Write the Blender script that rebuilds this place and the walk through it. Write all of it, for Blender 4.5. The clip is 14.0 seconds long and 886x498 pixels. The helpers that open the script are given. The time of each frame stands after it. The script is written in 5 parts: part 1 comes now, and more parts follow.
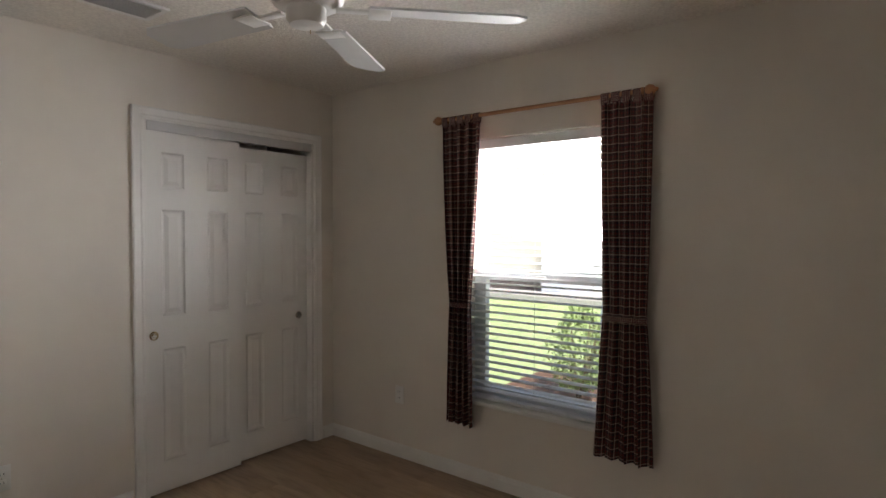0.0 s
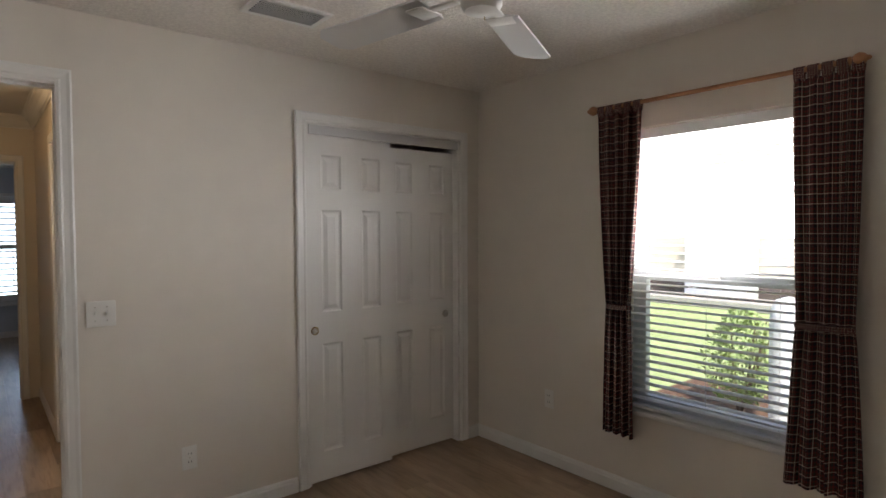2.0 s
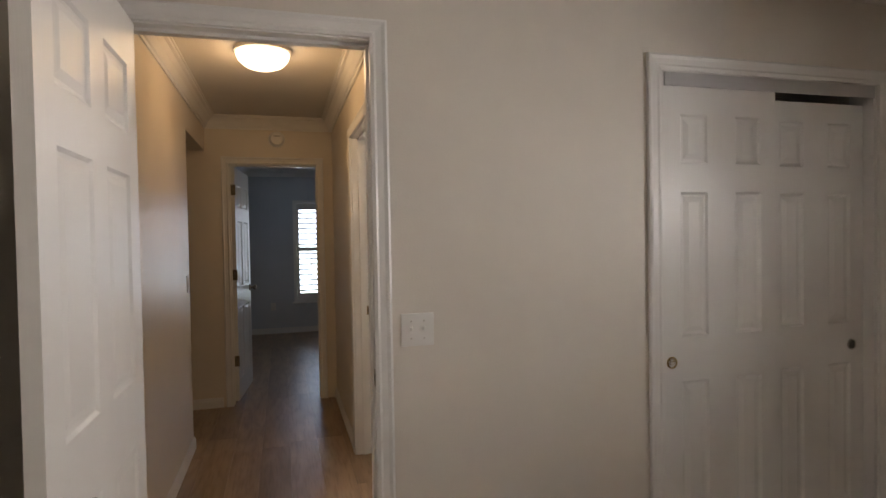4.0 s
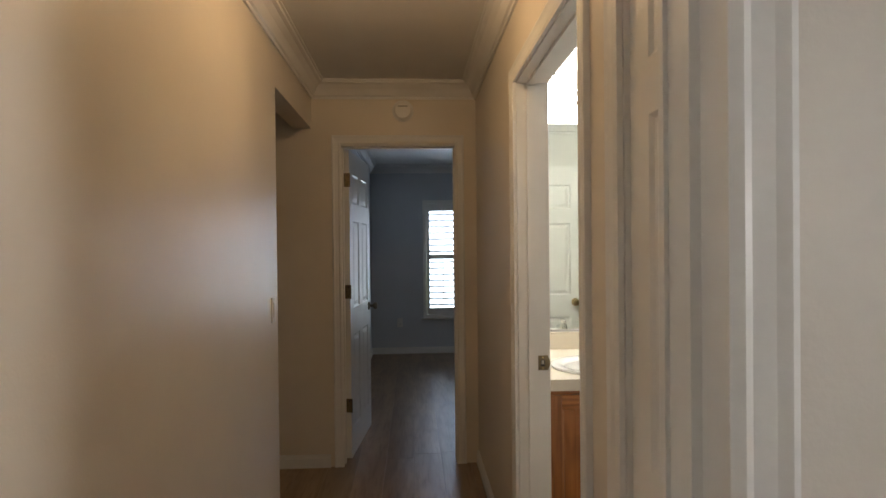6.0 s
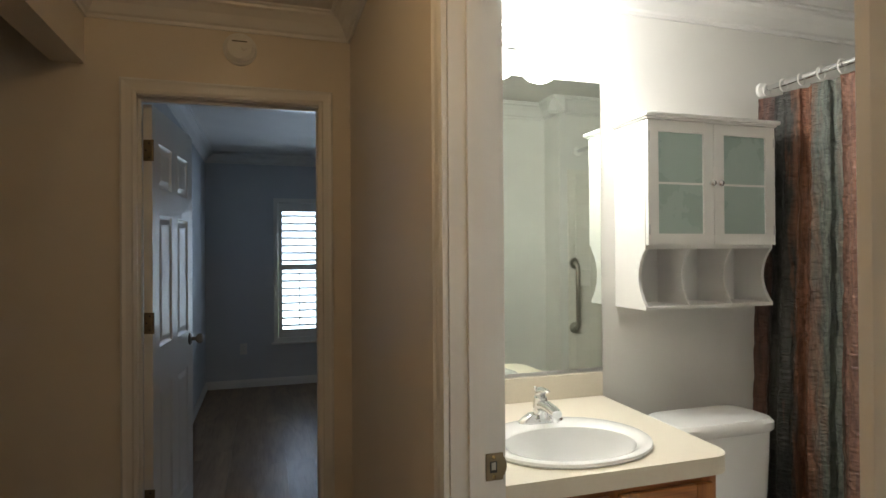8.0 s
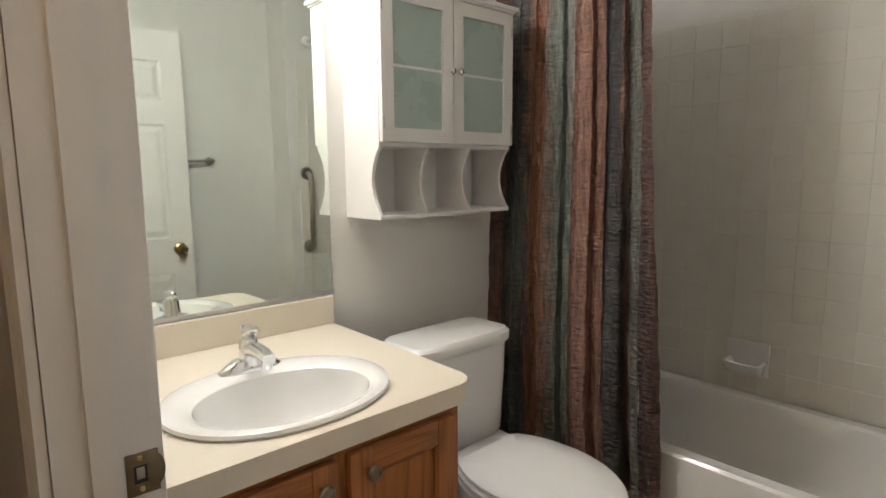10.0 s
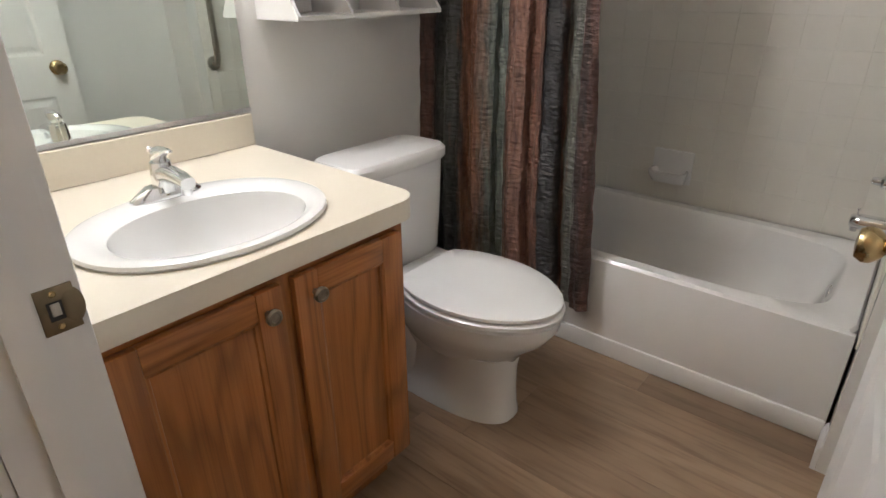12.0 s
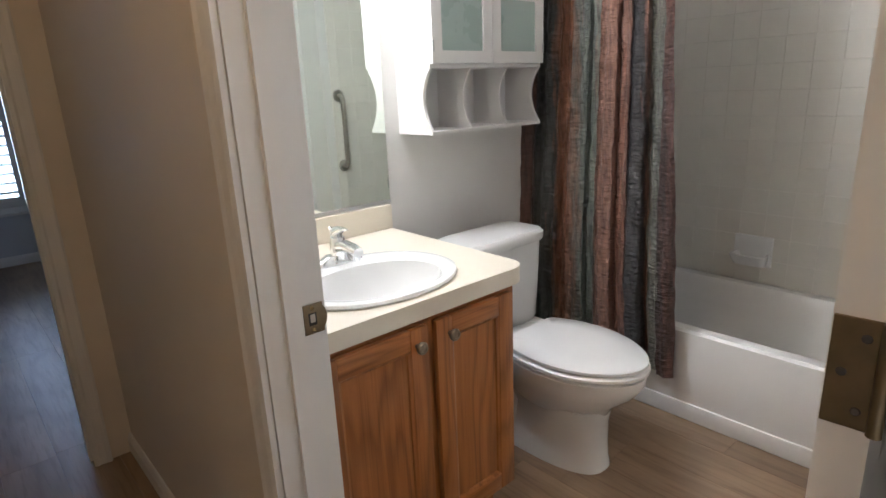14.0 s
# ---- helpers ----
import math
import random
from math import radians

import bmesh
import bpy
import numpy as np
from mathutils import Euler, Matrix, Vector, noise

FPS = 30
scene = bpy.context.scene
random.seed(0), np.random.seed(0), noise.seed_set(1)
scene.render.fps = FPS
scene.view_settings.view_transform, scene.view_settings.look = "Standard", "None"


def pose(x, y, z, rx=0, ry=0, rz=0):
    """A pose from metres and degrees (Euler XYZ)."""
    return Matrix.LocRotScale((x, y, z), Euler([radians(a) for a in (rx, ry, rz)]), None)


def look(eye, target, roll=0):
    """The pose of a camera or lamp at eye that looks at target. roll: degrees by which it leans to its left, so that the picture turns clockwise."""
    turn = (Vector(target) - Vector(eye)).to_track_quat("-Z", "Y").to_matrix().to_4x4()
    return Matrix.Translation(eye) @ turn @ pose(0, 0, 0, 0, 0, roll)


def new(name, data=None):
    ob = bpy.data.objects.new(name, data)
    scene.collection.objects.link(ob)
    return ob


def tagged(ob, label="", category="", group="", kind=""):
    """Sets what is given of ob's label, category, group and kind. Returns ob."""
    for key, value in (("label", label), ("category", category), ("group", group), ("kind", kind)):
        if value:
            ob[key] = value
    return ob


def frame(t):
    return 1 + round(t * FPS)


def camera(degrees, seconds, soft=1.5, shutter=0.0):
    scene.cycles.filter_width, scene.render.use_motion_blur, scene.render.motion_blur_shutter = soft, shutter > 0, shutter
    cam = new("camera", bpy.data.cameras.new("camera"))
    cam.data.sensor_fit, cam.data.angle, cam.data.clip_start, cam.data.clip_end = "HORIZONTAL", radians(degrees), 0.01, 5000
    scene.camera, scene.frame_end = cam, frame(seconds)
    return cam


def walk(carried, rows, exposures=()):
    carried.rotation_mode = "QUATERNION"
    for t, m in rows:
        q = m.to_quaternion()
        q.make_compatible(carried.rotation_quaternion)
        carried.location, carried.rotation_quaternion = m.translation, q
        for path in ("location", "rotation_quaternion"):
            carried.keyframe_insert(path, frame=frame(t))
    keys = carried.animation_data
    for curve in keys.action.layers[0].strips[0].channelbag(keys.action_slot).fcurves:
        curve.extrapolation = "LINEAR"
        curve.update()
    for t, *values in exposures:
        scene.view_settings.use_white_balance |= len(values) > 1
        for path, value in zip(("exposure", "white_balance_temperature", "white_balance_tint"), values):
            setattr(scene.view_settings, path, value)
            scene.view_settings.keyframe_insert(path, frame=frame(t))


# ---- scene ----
cam = camera(75.5, 14.0)

PATH = [
    (0, (-0.158, -3.105, 1.444), (1.413, -1.868, 1.383), 0.2),
    (0.5, (-0.159, -3.077, 1.443), (1.381, -1.802, 1.38), 0.2),
    (1, (-0.167, -3.056, 1.444), (1.309, -1.708, 1.38), -0.0),
    (1.5, (-0.167, -3.023, 1.447), (1.213, -1.577, 1.38), -0.2),
    (2, (-0.18, -2.929, 1.438), (1.085, -1.381, 1.373), -0.3),
    (2.5, (-0.208, -2.78, 1.441), (0.937, -1.142, 1.371), -0.5),
    (3, (-0.245, -2.576, 1.398), (0.77, -0.854, 1.345), -0.6),
    (3.5, (-0.212, -2.275, 1.385), (0.6, -0.447, 1.334), -0.8),
    (4, (-0.201, -1.938, 1.396), (0.339, -0.013, 1.353), -1.0),
    (6.3, (-0.166, -0.268, 1.400), (-0.064, 1.730, 1.386), -0.6),
    (6.5, (-0.160, -0.125, 1.404), (-0.056, 1.872, 1.391), -0.7),
    (7, (-0.157, 0.174, 1.408), (-0.046, 2.171, 1.399), -0.8),
    (7.5, (-0.184, 0.413, 1.399), (0.094, 2.393, 1.404), -0.4),
    (8, (-0.131, 0.603, 1.387), (0.463, 2.513, 1.4), -0.4),
    (8.5, (-0.038, 0.73, 1.375), (0.844, 2.525, 1.4), -0.4),
    (8.7, (0.001, 0.755, 1.366), (0.984, 2.497, 1.394), -0.3),
    (10.8, (0.188, 1.024, 1.297), (1.588, 2.344, 0.75), -0.2),
    (11, (0.194, 1.03, 1.289), (1.595, 2.318, 0.675), -0.3),
    (11.5, (0.203, 1.045, 1.273), (1.606, 2.255, 0.519), -0.2),
    (12, (0.182, 1.039, 1.268), (1.573, 2.198, 0.419), -0.4),
    (12.5, (0.119, 1.0, 1.282), (1.501, 2.141, 0.394), -0.5),
    (13, (0.022, 0.931, 1.303), (1.4, 2.082, 0.422), -0.4),
    (13.5, (-0.069, 0.874, 1.317), (1.288, 2.12, 0.54), -1.1),
    (14, (-0.134, 0.839, 1.329), (1.139, 2.284, 0.788), -2.5),
]
EXPOSURE = [(0, 0.84, 6400, 15), (2.0, 0.82, 6400, 15), (3.0, 1.0, 6600, 16), (4, 0.84, 6800, 18), (6.3, 1.05, 6400, 13), (7.5, 0.95, 6200, 11), (8.5, 0.75, 6300, 9),
            (10.8, 0.78, 6300, 17), (11.5, 0.9, 6100, 17), (12.5, 1.02, 5850, 17), (13.5, 1.14, 5800, 17), (14, 1.24, 5650, 16)]
walk(cam, [(t, look(eye, target, roll)) for t, eye, target, roll in PATH], EXPOSURE)

# ---- light ----
world = bpy.data.worlds.new("world")
scene.world = world
world.use_nodes = True
wn = world.node_tree.nodes
sky = wn.new("ShaderNodeTexSky")
sky.sky_type, sky.sun_disc, sky.sun_elevation, sky.sun_rotation = "NISHITA", False, radians(56), radians(214)
world.node_tree.links.new(sky.outputs[0], wn["Background"].inputs[0])
wn["Background"].inputs[1].default_value = 0.15


def lamp(name, kind, m, energy, color=(1, 1, 1), **settings):
    data = bpy.data.lights.new(name, kind)
    data.energy, data.color = energy, color
    if kind == "SUN":
        data.angle = radians(0.5)
    if kind == "AREA":
        data.shape, data.size, data.size_y = "RECTANGLE", settings["size"], settings["size_y"]
    if kind == "POINT":
        data.shadow_soft_size = settings["size"]
    ob = new(name, data)
    ob.matrix_world = m
    return ob


# the sun stands high in the south-west
lamp("sun", "SUN", look((0, 0, 20), (6.0, 9.0, 4.0)), 5.0, (1, 0.95, 0.86))
# added area lamps stand in for daylight through the openings; their faces whiten the view
lamp("sky_light_bedroom", "AREA", look((2.93, -1.63, 1.60), (1.5, -1.2, 2.62)), 36, (1, 0.985, 0.96), size=0.72, size_y=0.50)
lamp("sky_light_far_bedroom", "AREA", look((0.43, 7.06, 1.22), (0.43, 4, 1.0)), 9.5, (0.62, 0.77, 1), size=0.84, size_y=1.38)
lamp("bulb_hall", "POINT", pose(-0.28, 1.34, 2.33), 2.9, (1, 0.62, 0.28), size=0.05)
for bx in (0.56, 0.745, 0.93):
    lamp("bulb_bath", "POINT", pose(bx, 2.405, 2.155), 4.4, (1, 0.97, 0.925), size=0.10)


# ---- materials ----
def mat(name, color, rough=0.5, metal=0.0, second=None, scale=8.0, amount=0.5, bump=0.0, bump_scale=60.0, stretch=(1, 1, 1),
        coat=0.0, fine=0.0, spread=0.0):
    """Two-scale colour variation, fine relief and uneven gloss."""
    m = bpy.data.materials.new(name)
    m.use_nodes = True
    t = m.node_tree
    n, l = t.nodes, t.links
    b = n["Principled BSDF"]
    b.inputs["Roughness"].default_value, b.inputs["Metallic"].default_value = rough, metal
    b.inputs["Coat Weight"].default_value = coat
    co = n.new("ShaderNodeTexCoord")
    mp = n.new("ShaderNodeMapping")
    mp.inputs["Scale"].default_value = stretch
    l.new(co.outputs["Object"], mp.inputs[0])
    na = n.new("ShaderNodeTexNoise")
    na.inputs["Scale"].default_value, na.inputs["Detail"].default_value = scale, 6
    l.new(mp.outputs[0], na.inputs[0])
    ramp = n.new("ShaderNodeValToRGB")
    c2 = second or tuple(c * 0.93 for c in color)
    ramp.color_ramp.elements[0].color, ramp.color_ramp.elements[1].color = (*c2, 1), (*color, 1)
    ramp.color_ramp.elements[0].position, ramp.color_ramp.elements[1].position = 0.5 - amount / 2, 0.5 + amount / 2
    l.new(na.outputs["Fac"], ramp.inputs[0])
    out = ramp.outputs[0]
    if spread:
        info, hsv, mr = n.new("ShaderNodeObjectInfo"), n.new("ShaderNodeHueSaturation"), n.new("ShaderNodeMapRange")
        mr.inputs["To Min"].default_value, mr.inputs["To Max"].default_value = 1 - spread, 1 + spread
        l.new(info.outputs["Random"], mr.inputs["Value"])
        l.new(mr.outputs[0], hsv.inputs["Value"])
        l.new(out, hsv.inputs["Color"])
        out = hsv.outputs[0]
        off, add = n.new("ShaderNodeVectorMath"), n.new("ShaderNodeVectorMath")
        off.operation, add.operation = "SCALE", "ADD"
        off.inputs[0].default_value = (37, 53, 19)
        l.new(info.outputs["Random"], off.inputs["Scale"])
        l.new(mp.outputs[0], add.inputs[0])
        l.new(off.outputs[0], add.inputs[1])
        l.new(add.outputs[0], na.inputs[0])
    l.new(out, b.inputs["Base Color"])
    rr = n.new("ShaderNodeMapRange")
    rr.inputs["To Min"].default_value, rr.inputs["To Max"].default_value = max(0.02, rough * 0.85), min(1, rough * 1.15)
    l.new(na.outputs["Fac"], rr.inputs["Value"])
    l.new(rr.outputs[0], b.inputs["Roughness"])
    if bump:
        nb, bp = n.new("ShaderNodeTexNoise"), n.new("ShaderNodeBump")
        nb.inputs["Scale"].default_value, nb.inputs["Detail"].default_value = bump_scale, 4
        l.new(mp.outputs[0], nb.inputs[0])
        l.new(nb.outputs["Fac"], bp.inputs["Height"])
        bp.inputs["Strength"].default_value, bp.inputs["Distance"].default_value = bump, 0.004
        l.new(bp.outputs[0], b.inputs["Normal"])
    return m


def glass(name, color=(1, 1, 1), rough=0.0):
    m = bpy.data.materials.new(name)
    m.use_nodes = True
    b = m.node_tree.nodes["Principled BSDF"]
    b.inputs["Base Color"].default_value = (*color, 1)
    b.inputs["Transmission Weight"].default_value, b.inputs["Roughness"].default_value, b.inputs["IOR"].default_value = 1, rough, 1.45
    return m


def glow(name, color, strength):
    m = bpy.data.materials.new(name)
    m.use_nodes = True
    b = m.node_tree.nodes["Principled BSDF"]
    b.inputs["Base Color"].default_value = (0.85, 0.85, 0.82, 1)
    b.inputs["Emission Color"].default_value, b.inputs["Emission Strength"].default_value = (*color, 1), strength
    return m


def stripes(name, stops, repeat, crinkle=0.0, checks=False, rough=0.85):
    """Woven cloth coloured along the UV map's u; with checks, along v as well."""
    m = bpy.data.materials.new(name)
    m.use_nodes = True
    n, l = m.node_tree.nodes, m.node_tree.links
    b = n["Principled BSDF"]
    b.inputs["Roughness"].default_value = rough
    uv, sep = n.new("ShaderNodeTexCoord"), n.new("ShaderNodeSeparateXYZ")
    l.new(uv.outputs["UV"], sep.inputs[0])
    cols = []
    for axis in ((0, 1) if checks else (0,)):
        mul, frac = n.new("ShaderNodeMath"), n.new("ShaderNodeMath")
        mul.operation, frac.operation = "MULTIPLY", "FRACT"
        mul.inputs[1].default_value = repeat
        src = sep.outputs[axis]
        if crinkle:
            wob, mp, ad = n.new("ShaderNodeTexNoise"), n.new("ShaderNodeMapping"), n.new("ShaderNodeMath")
            mp.inputs["Scale"].default_value = (60, 5, 1)
            l.new(uv.outputs["UV"], mp.inputs[0])
            l.new(mp.outputs[0], wob.inputs[0])
            wob.inputs["Scale"].default_value, wob.inputs["Detail"].default_value = 1, 5
            ad.operation = "MULTIPLY_ADD"
            ad.inputs[1].default_value = crinkle
            l.new(wob.outputs["Fac"], ad.inputs[0])
            l.new(src, ad.inputs[2])
            src = ad.outputs[0]
        l.new(src, mul.inputs[0])
        l.new(mul.outputs[0], frac.inputs[0])
        ramp = n.new("ShaderNodeValToRGB")
        ramp.color_ramp.interpolation = "CONSTANT" if checks else "LINEAR"
        e = ramp.color_ramp.elements
        while len(e) < len(stops):
            e.new(0.5)
        for k, (p, c) in enumerate(stops):
            e[k].position, e[k].color = p, (*c, 1)
        l.new(frac.outputs[0], ramp.inputs[0])
        cols.append(ramp.outputs[0])
    out = cols[0]
    if checks:
        mix = n.new("ShaderNodeMix")
        mix.data_type = "RGBA"
        mix.inputs["Factor"].default_value = 0.5
        l.new(cols[0], mix.inputs["A"])
        l.new(cols[1], mix.inputs["B"])
        out = mix.outputs["Result"]
    if crinkle:
        smap, slub, sr, mix = n.new("ShaderNodeMapping"), n.new("ShaderNodeTexNoise"), n.new("ShaderNodeValToRGB"), n.new("ShaderNodeMix")
        smap.inputs["Scale"].default_value = (95, 7, 1)
        l.new(uv.outputs["UV"], smap.inputs[0])
        l.new(smap.outputs[0], slub.inputs[0])
        slub.inputs["Scale"].default_value, slub.inputs["Detail"].default_value, slub.inputs["Roughness"].default_value = 1, 6, 0.7
        sr.color_ramp.elements[0].color, sr.color_ramp.elements[1].color = (0.34, 0.34, 0.35, 1), (1.0, 0.98, 0.94, 1)
        sr.color_ramp.elements[0].position, sr.color_ramp.elements[1].position = 0.36, 0.58
        l.new(slub.outputs["Fac"], sr.inputs[0])
        mix.data_type, mix.blend_type = "RGBA", "MULTIPLY"
        mix.inputs["Factor"].default_value = 0.85
        l.new(out, mix.inputs["A"])
        l.new(sr.outputs[0], mix.inputs["B"])
        out = mix.outputs["Result"]
    l.new(out, b.inputs["Base Color"])
    mp2, nz, bp = n.new("ShaderNodeMapping"), n.new("ShaderNodeTexNoise"), n.new("ShaderNodeBump")
    mp2.inputs["Scale"].default_value = (90, 150, 1) if crinkle else (900, 900, 1)
    l.new(uv.outputs["UV"], mp2.inputs[0])
    l.new(mp2.outputs[0], nz.inputs[0])
    nz.inputs["Scale"].default_value, nz.inputs["Detail"].default_value = 0.5, 5
    l.new(nz.outputs["Fac"], bp.inputs["Height"])
    bp.inputs["Strength"].default_value, bp.inputs["Distance"].default_value = (1.0, 0.02) if crinkle else (0.3, 0.001)
    l.new(bp.outputs[0], b.inputs["Normal"])
    return m


M_WALL = mat("wall_paint", (0.75, 0.70, 0.625), 0.55, bump=0.12, bump_scale=140, scale=3)
M_HALL = mat("hall_paint", (0.76, 0.69, 0.585), 0.35, bump=0.10, bump_scale=140, scale=3)
M_BATH = mat("bath_paint", (0.78, 0.77, 0.73), 0.5, bump=0.10, bump_scale=140, scale=3)
M_BLUE = mat("grey_blue_paint", (0.60, 0.63, 0.66), 0.5, bump=0.12, bump_scale=140, scale=3)
M_CEIL = mat("textured_ceiling", (0.82, 0.78, 0.71), 0.8, second=(0.70, 0.66, 0.60), scale=70, amount=0.3, bump=1.0, bump_scale=75)
M_SMOOTH = mat("flat_ceiling", (0.78, 0.76, 0.72), 0.7, bump=0.2, bump_scale=90, scale=4)
M_TRIM = mat("white_trim", (0.80, 0.79, 0.76), 0.32, scale=5, bump=0.04, bump_scale=90)
M_DOOR = mat("white_door", (0.80, 0.79, 0.76), 0.36, scale=4, bump=0.10, bump_scale=160, stretch=(1, 1, 0.06))
M_VINYL = mat("window_vinyl", (0.80, 0.82, 0.83), 0.35, scale=6)
M_SLAT = mat("blind_slat", (0.82, 0.83, 0.83), 0.4, scale=6)
M_STEEL = mat("brushed_aluminium", (0.60, 0.60, 0.60), 0.34, 1.0, scale=5, stretch=(1, 1, 40))
M_CHROME = mat("chrome", (0.86, 0.87, 0.88), 0.06, 1.0, scale=3)
M_NICKEL = mat("satin_nickel", (0.52, 0.49, 0.43), 0.30, 1.0, scale=20)
M_BRASS = mat("aged_brass", (0.46, 0.35, 0.17), 0.27, 1.0, second=(0.45, 0.33, 0.16), scale=20)
M_BRONZE = mat("antique_plate", (0.30, 0.24, 0.15), 0.35, 1.0, second=(0.20, 0.16, 0.10), scale=30)
M_AGED = mat("antique_nickel", (0.36, 0.32, 0.26), 0.34, 1.0, second=(0.20, 0.17, 0.13), scale=60)
# near-black colour painted for the shade inside latch holes and the vent
M_DARK = mat("gap_shade_colour", (0.03, 0.03, 0.03), 0.7)
M_PLASTIC = mat("white_plastic", (0.80, 0.79, 0.75), 0.35, scale=9)
M_SLOT = mat("socket_slot", (0.06, 0.055, 0.05), 0.6)
M_PORC = mat("white_porcelain", (0.86, 0.86, 0.84), 0.07, scale=3, coat=0.4)
M_TUB = mat("tub_enamel", (0.84, 0.83, 0.80), 0.12, scale=3, coat=0.3)
M_TILE = mat("glazed_tile", (0.78, 0.755, 0.68), 0.42, scale=6, spread=0.005)
M_GROUT = mat("grout", (0.80, 0.775, 0.70), 0.8, scale=40, bump=0.2)
M_COUNTER = mat("cream_laminate", (0.76, 0.70, 0.58), 0.35, second=(0.745, 0.685, 0.565), scale=120, amount=0.3)
M_EDGE = mat("laminate_seam", (0.30, 0.22, 0.14), 0.5)
M_OAK = mat("honey_oak", (0.46, 0.185, 0.048), 0.33, second=(0.34, 0.122, 0.028), scale=7, amount=0.5, bump=0.12, bump_scale=70,
            stretch=(9, 9, 0.35), coat=0.25)
M_OAKH = mat("honey_oak_rail", (0.46, 0.185, 0.048), 0.33, second=(0.34, 0.122, 0.028), scale=7, amount=0.5, bump=0.12, bump_scale=70,
             stretch=(0.35, 9, 9), coat=0.25)
M_ROD = mat("pine_rod", (0.45, 0.22, 0.10), 0.4, second=(0.33, 0.15, 0.06), scale=12, stretch=(6, 0.6, 6))
M_PLANK = mat("vinyl_plank", (0.43, 0.305, 0.195), 0.34, second=(0.235, 0.160, 0.100), scale=2.2, amount=0.55, bump=0.15, bump_scale=40,
              stretch=(3.2, 0.6, 1), spread=0.15)
M_JOINT = mat("plank_joint", (0.22, 0.15, 0.095), 0.8)


def grain(m, rings, dark, amount, stretch, pores):
    """Adds cathedral grain: rings of a slowly bent field along the board, and short dark pores."""
    n, l = m.node_tree.nodes, m.node_tree.links
    b = n["Principled BSDF"]
    src = b.inputs["Base Color"].links[0].from_socket
    co, mp, info, ad, sc = n.new("ShaderNodeTexCoord"), n.new("ShaderNodeMapping"), n.new("ShaderNodeObjectInfo"), n.new("ShaderNodeVectorMath"), n.new("ShaderNodeVectorMath")
    sc.operation, ad.operation = "SCALE", "ADD"
    sc.inputs[0].default_value = (31.1, 47.7, 25.3)
    l.new(info.outputs["Random"], sc.inputs["Scale"])
    l.new(co.outputs["Object"], mp.inputs[0])
    mp.inputs["Scale"].default_value = stretch
    l.new(mp.outputs[0], ad.inputs[0])
    l.new(sc.outputs[0], ad.inputs[1])
    field, mul, frac, rp = n.new("ShaderNodeTexNoise"), n.new("ShaderNodeMath"), n.new("ShaderNodeMath"), n.new("ShaderNodeValToRGB")
    field.inputs["Scale"].default_value, field.inputs["Detail"].default_value, field.inputs["Roughness"].default_value = 1.0, 2.5, 0.42
    l.new(ad.outputs[0], field.inputs[0])
    mul.operation, frac.operation = "MULTIPLY", "FRACT"
    mul.inputs[1].default_value = rings
    l.new(field.outputs["Fac"], mul.inputs[0])
    l.new(mul.outputs[0], frac.inputs[0])
    e = rp.color_ramp.elements
    e[0].color, e[1].color, e[1].position = (1, 1, 1, 1), (1, 1, 1, 1), 1.0
    for p, v in ((0.35, 1.0), (0.62, dark), (0.72, dark + 0.08)):
        k = e.new(p)
        k.color = (v, v * 0.96, v * 0.92, 1)
    l.new(frac.outputs[0], rp.inputs[0])
    fine, fmap, fr = n.new("ShaderNodeTexNoise"), n.new("ShaderNodeMapping"), n.new("ShaderNodeValToRGB")
    fmap.inputs["Scale"].default_value = pores
    l.new(ad.outputs[0], fmap.inputs[0])
    l.new(fmap.outputs[0], fine.inputs[0])
    fine.inputs["Scale"].default_value, fine.inputs["Detail"].default_value = 1.0, 3
    fr.color_ramp.elements[0].color, fr.color_ramp.elements[1].color = (0.74, 0.71, 0.68, 1), (1, 1, 1, 1)
    fr.color_ramp.elements[0].position, fr.color_ramp.elements[1].position = 0.33, 0.50
    l.new(fine.outputs["Fac"], fr.inputs[0])
    for ramp, f in ((rp, amount), (fr, 0.75)):
        mx = n.new("ShaderNodeMix")
        mx.data_type, mx.blend_type = "RGBA", "MULTIPLY"
        mx.inputs["Factor"].default_value = f
        l.new(src, mx.inputs["A"])
        l.new(ramp.outputs[0], mx.inputs["B"])
        src = mx.outputs["Result"]
    l.new(src, b.inputs["Base Color"])


grain(M_PLANK, 7.0, 0.72, 0.55, (4.2, 0.85, 1), (16, 6, 1))
grain(M_OAK, 11.0, 0.60, 0.8, (7, 7, 0.8), (38, 38, 5))
grain(M_OAKH, 11.0, 0.60, 0.8, (0.8, 7, 7), (5, 38, 38))
M_MIRROR = mat("mirror_silver", (0.82, 0.89, 0.83), 0.015, 1.0, second=(0.82, 0.89, 0.83))
M_GLASS = glass("clear_glass")
M_FROST = mat("frosted_glass", (0.40, 0.50, 0.46), 0.28, scale=4)
M_SCREEN = bpy.data.materials.new("insect_screen")
M_SCREEN.use_nodes = True
_n, _l = M_SCREEN.node_tree.nodes, M_SCREEN.node_tree.links
_t, _m = _n.new("ShaderNodeBsdfTransparent"), _n.new("ShaderNodeMixShader")
_n["Principled BSDF"].inputs["Base Color"].default_value = (0.05, 0.05, 0.055, 1)
_m.inputs[0].default_value = 0.08
_l.new(_t.outputs[0], _m.inputs[1])
_l.new(_n["Principled BSDF"].outputs[0], _m.inputs[2])
_l.new(_m.outputs[0], _n["Material Output"].inputs[0])
M_FAN = mat("fan_blade", (0.72, 0.72, 0.71), 0.4, scale=6)
M_DOME = glow("lit_dome", (1, 0.80, 0.50), 2.5)
M_SHADE = glow("lit_shade", (1, 0.95, 0.85), 4.0)
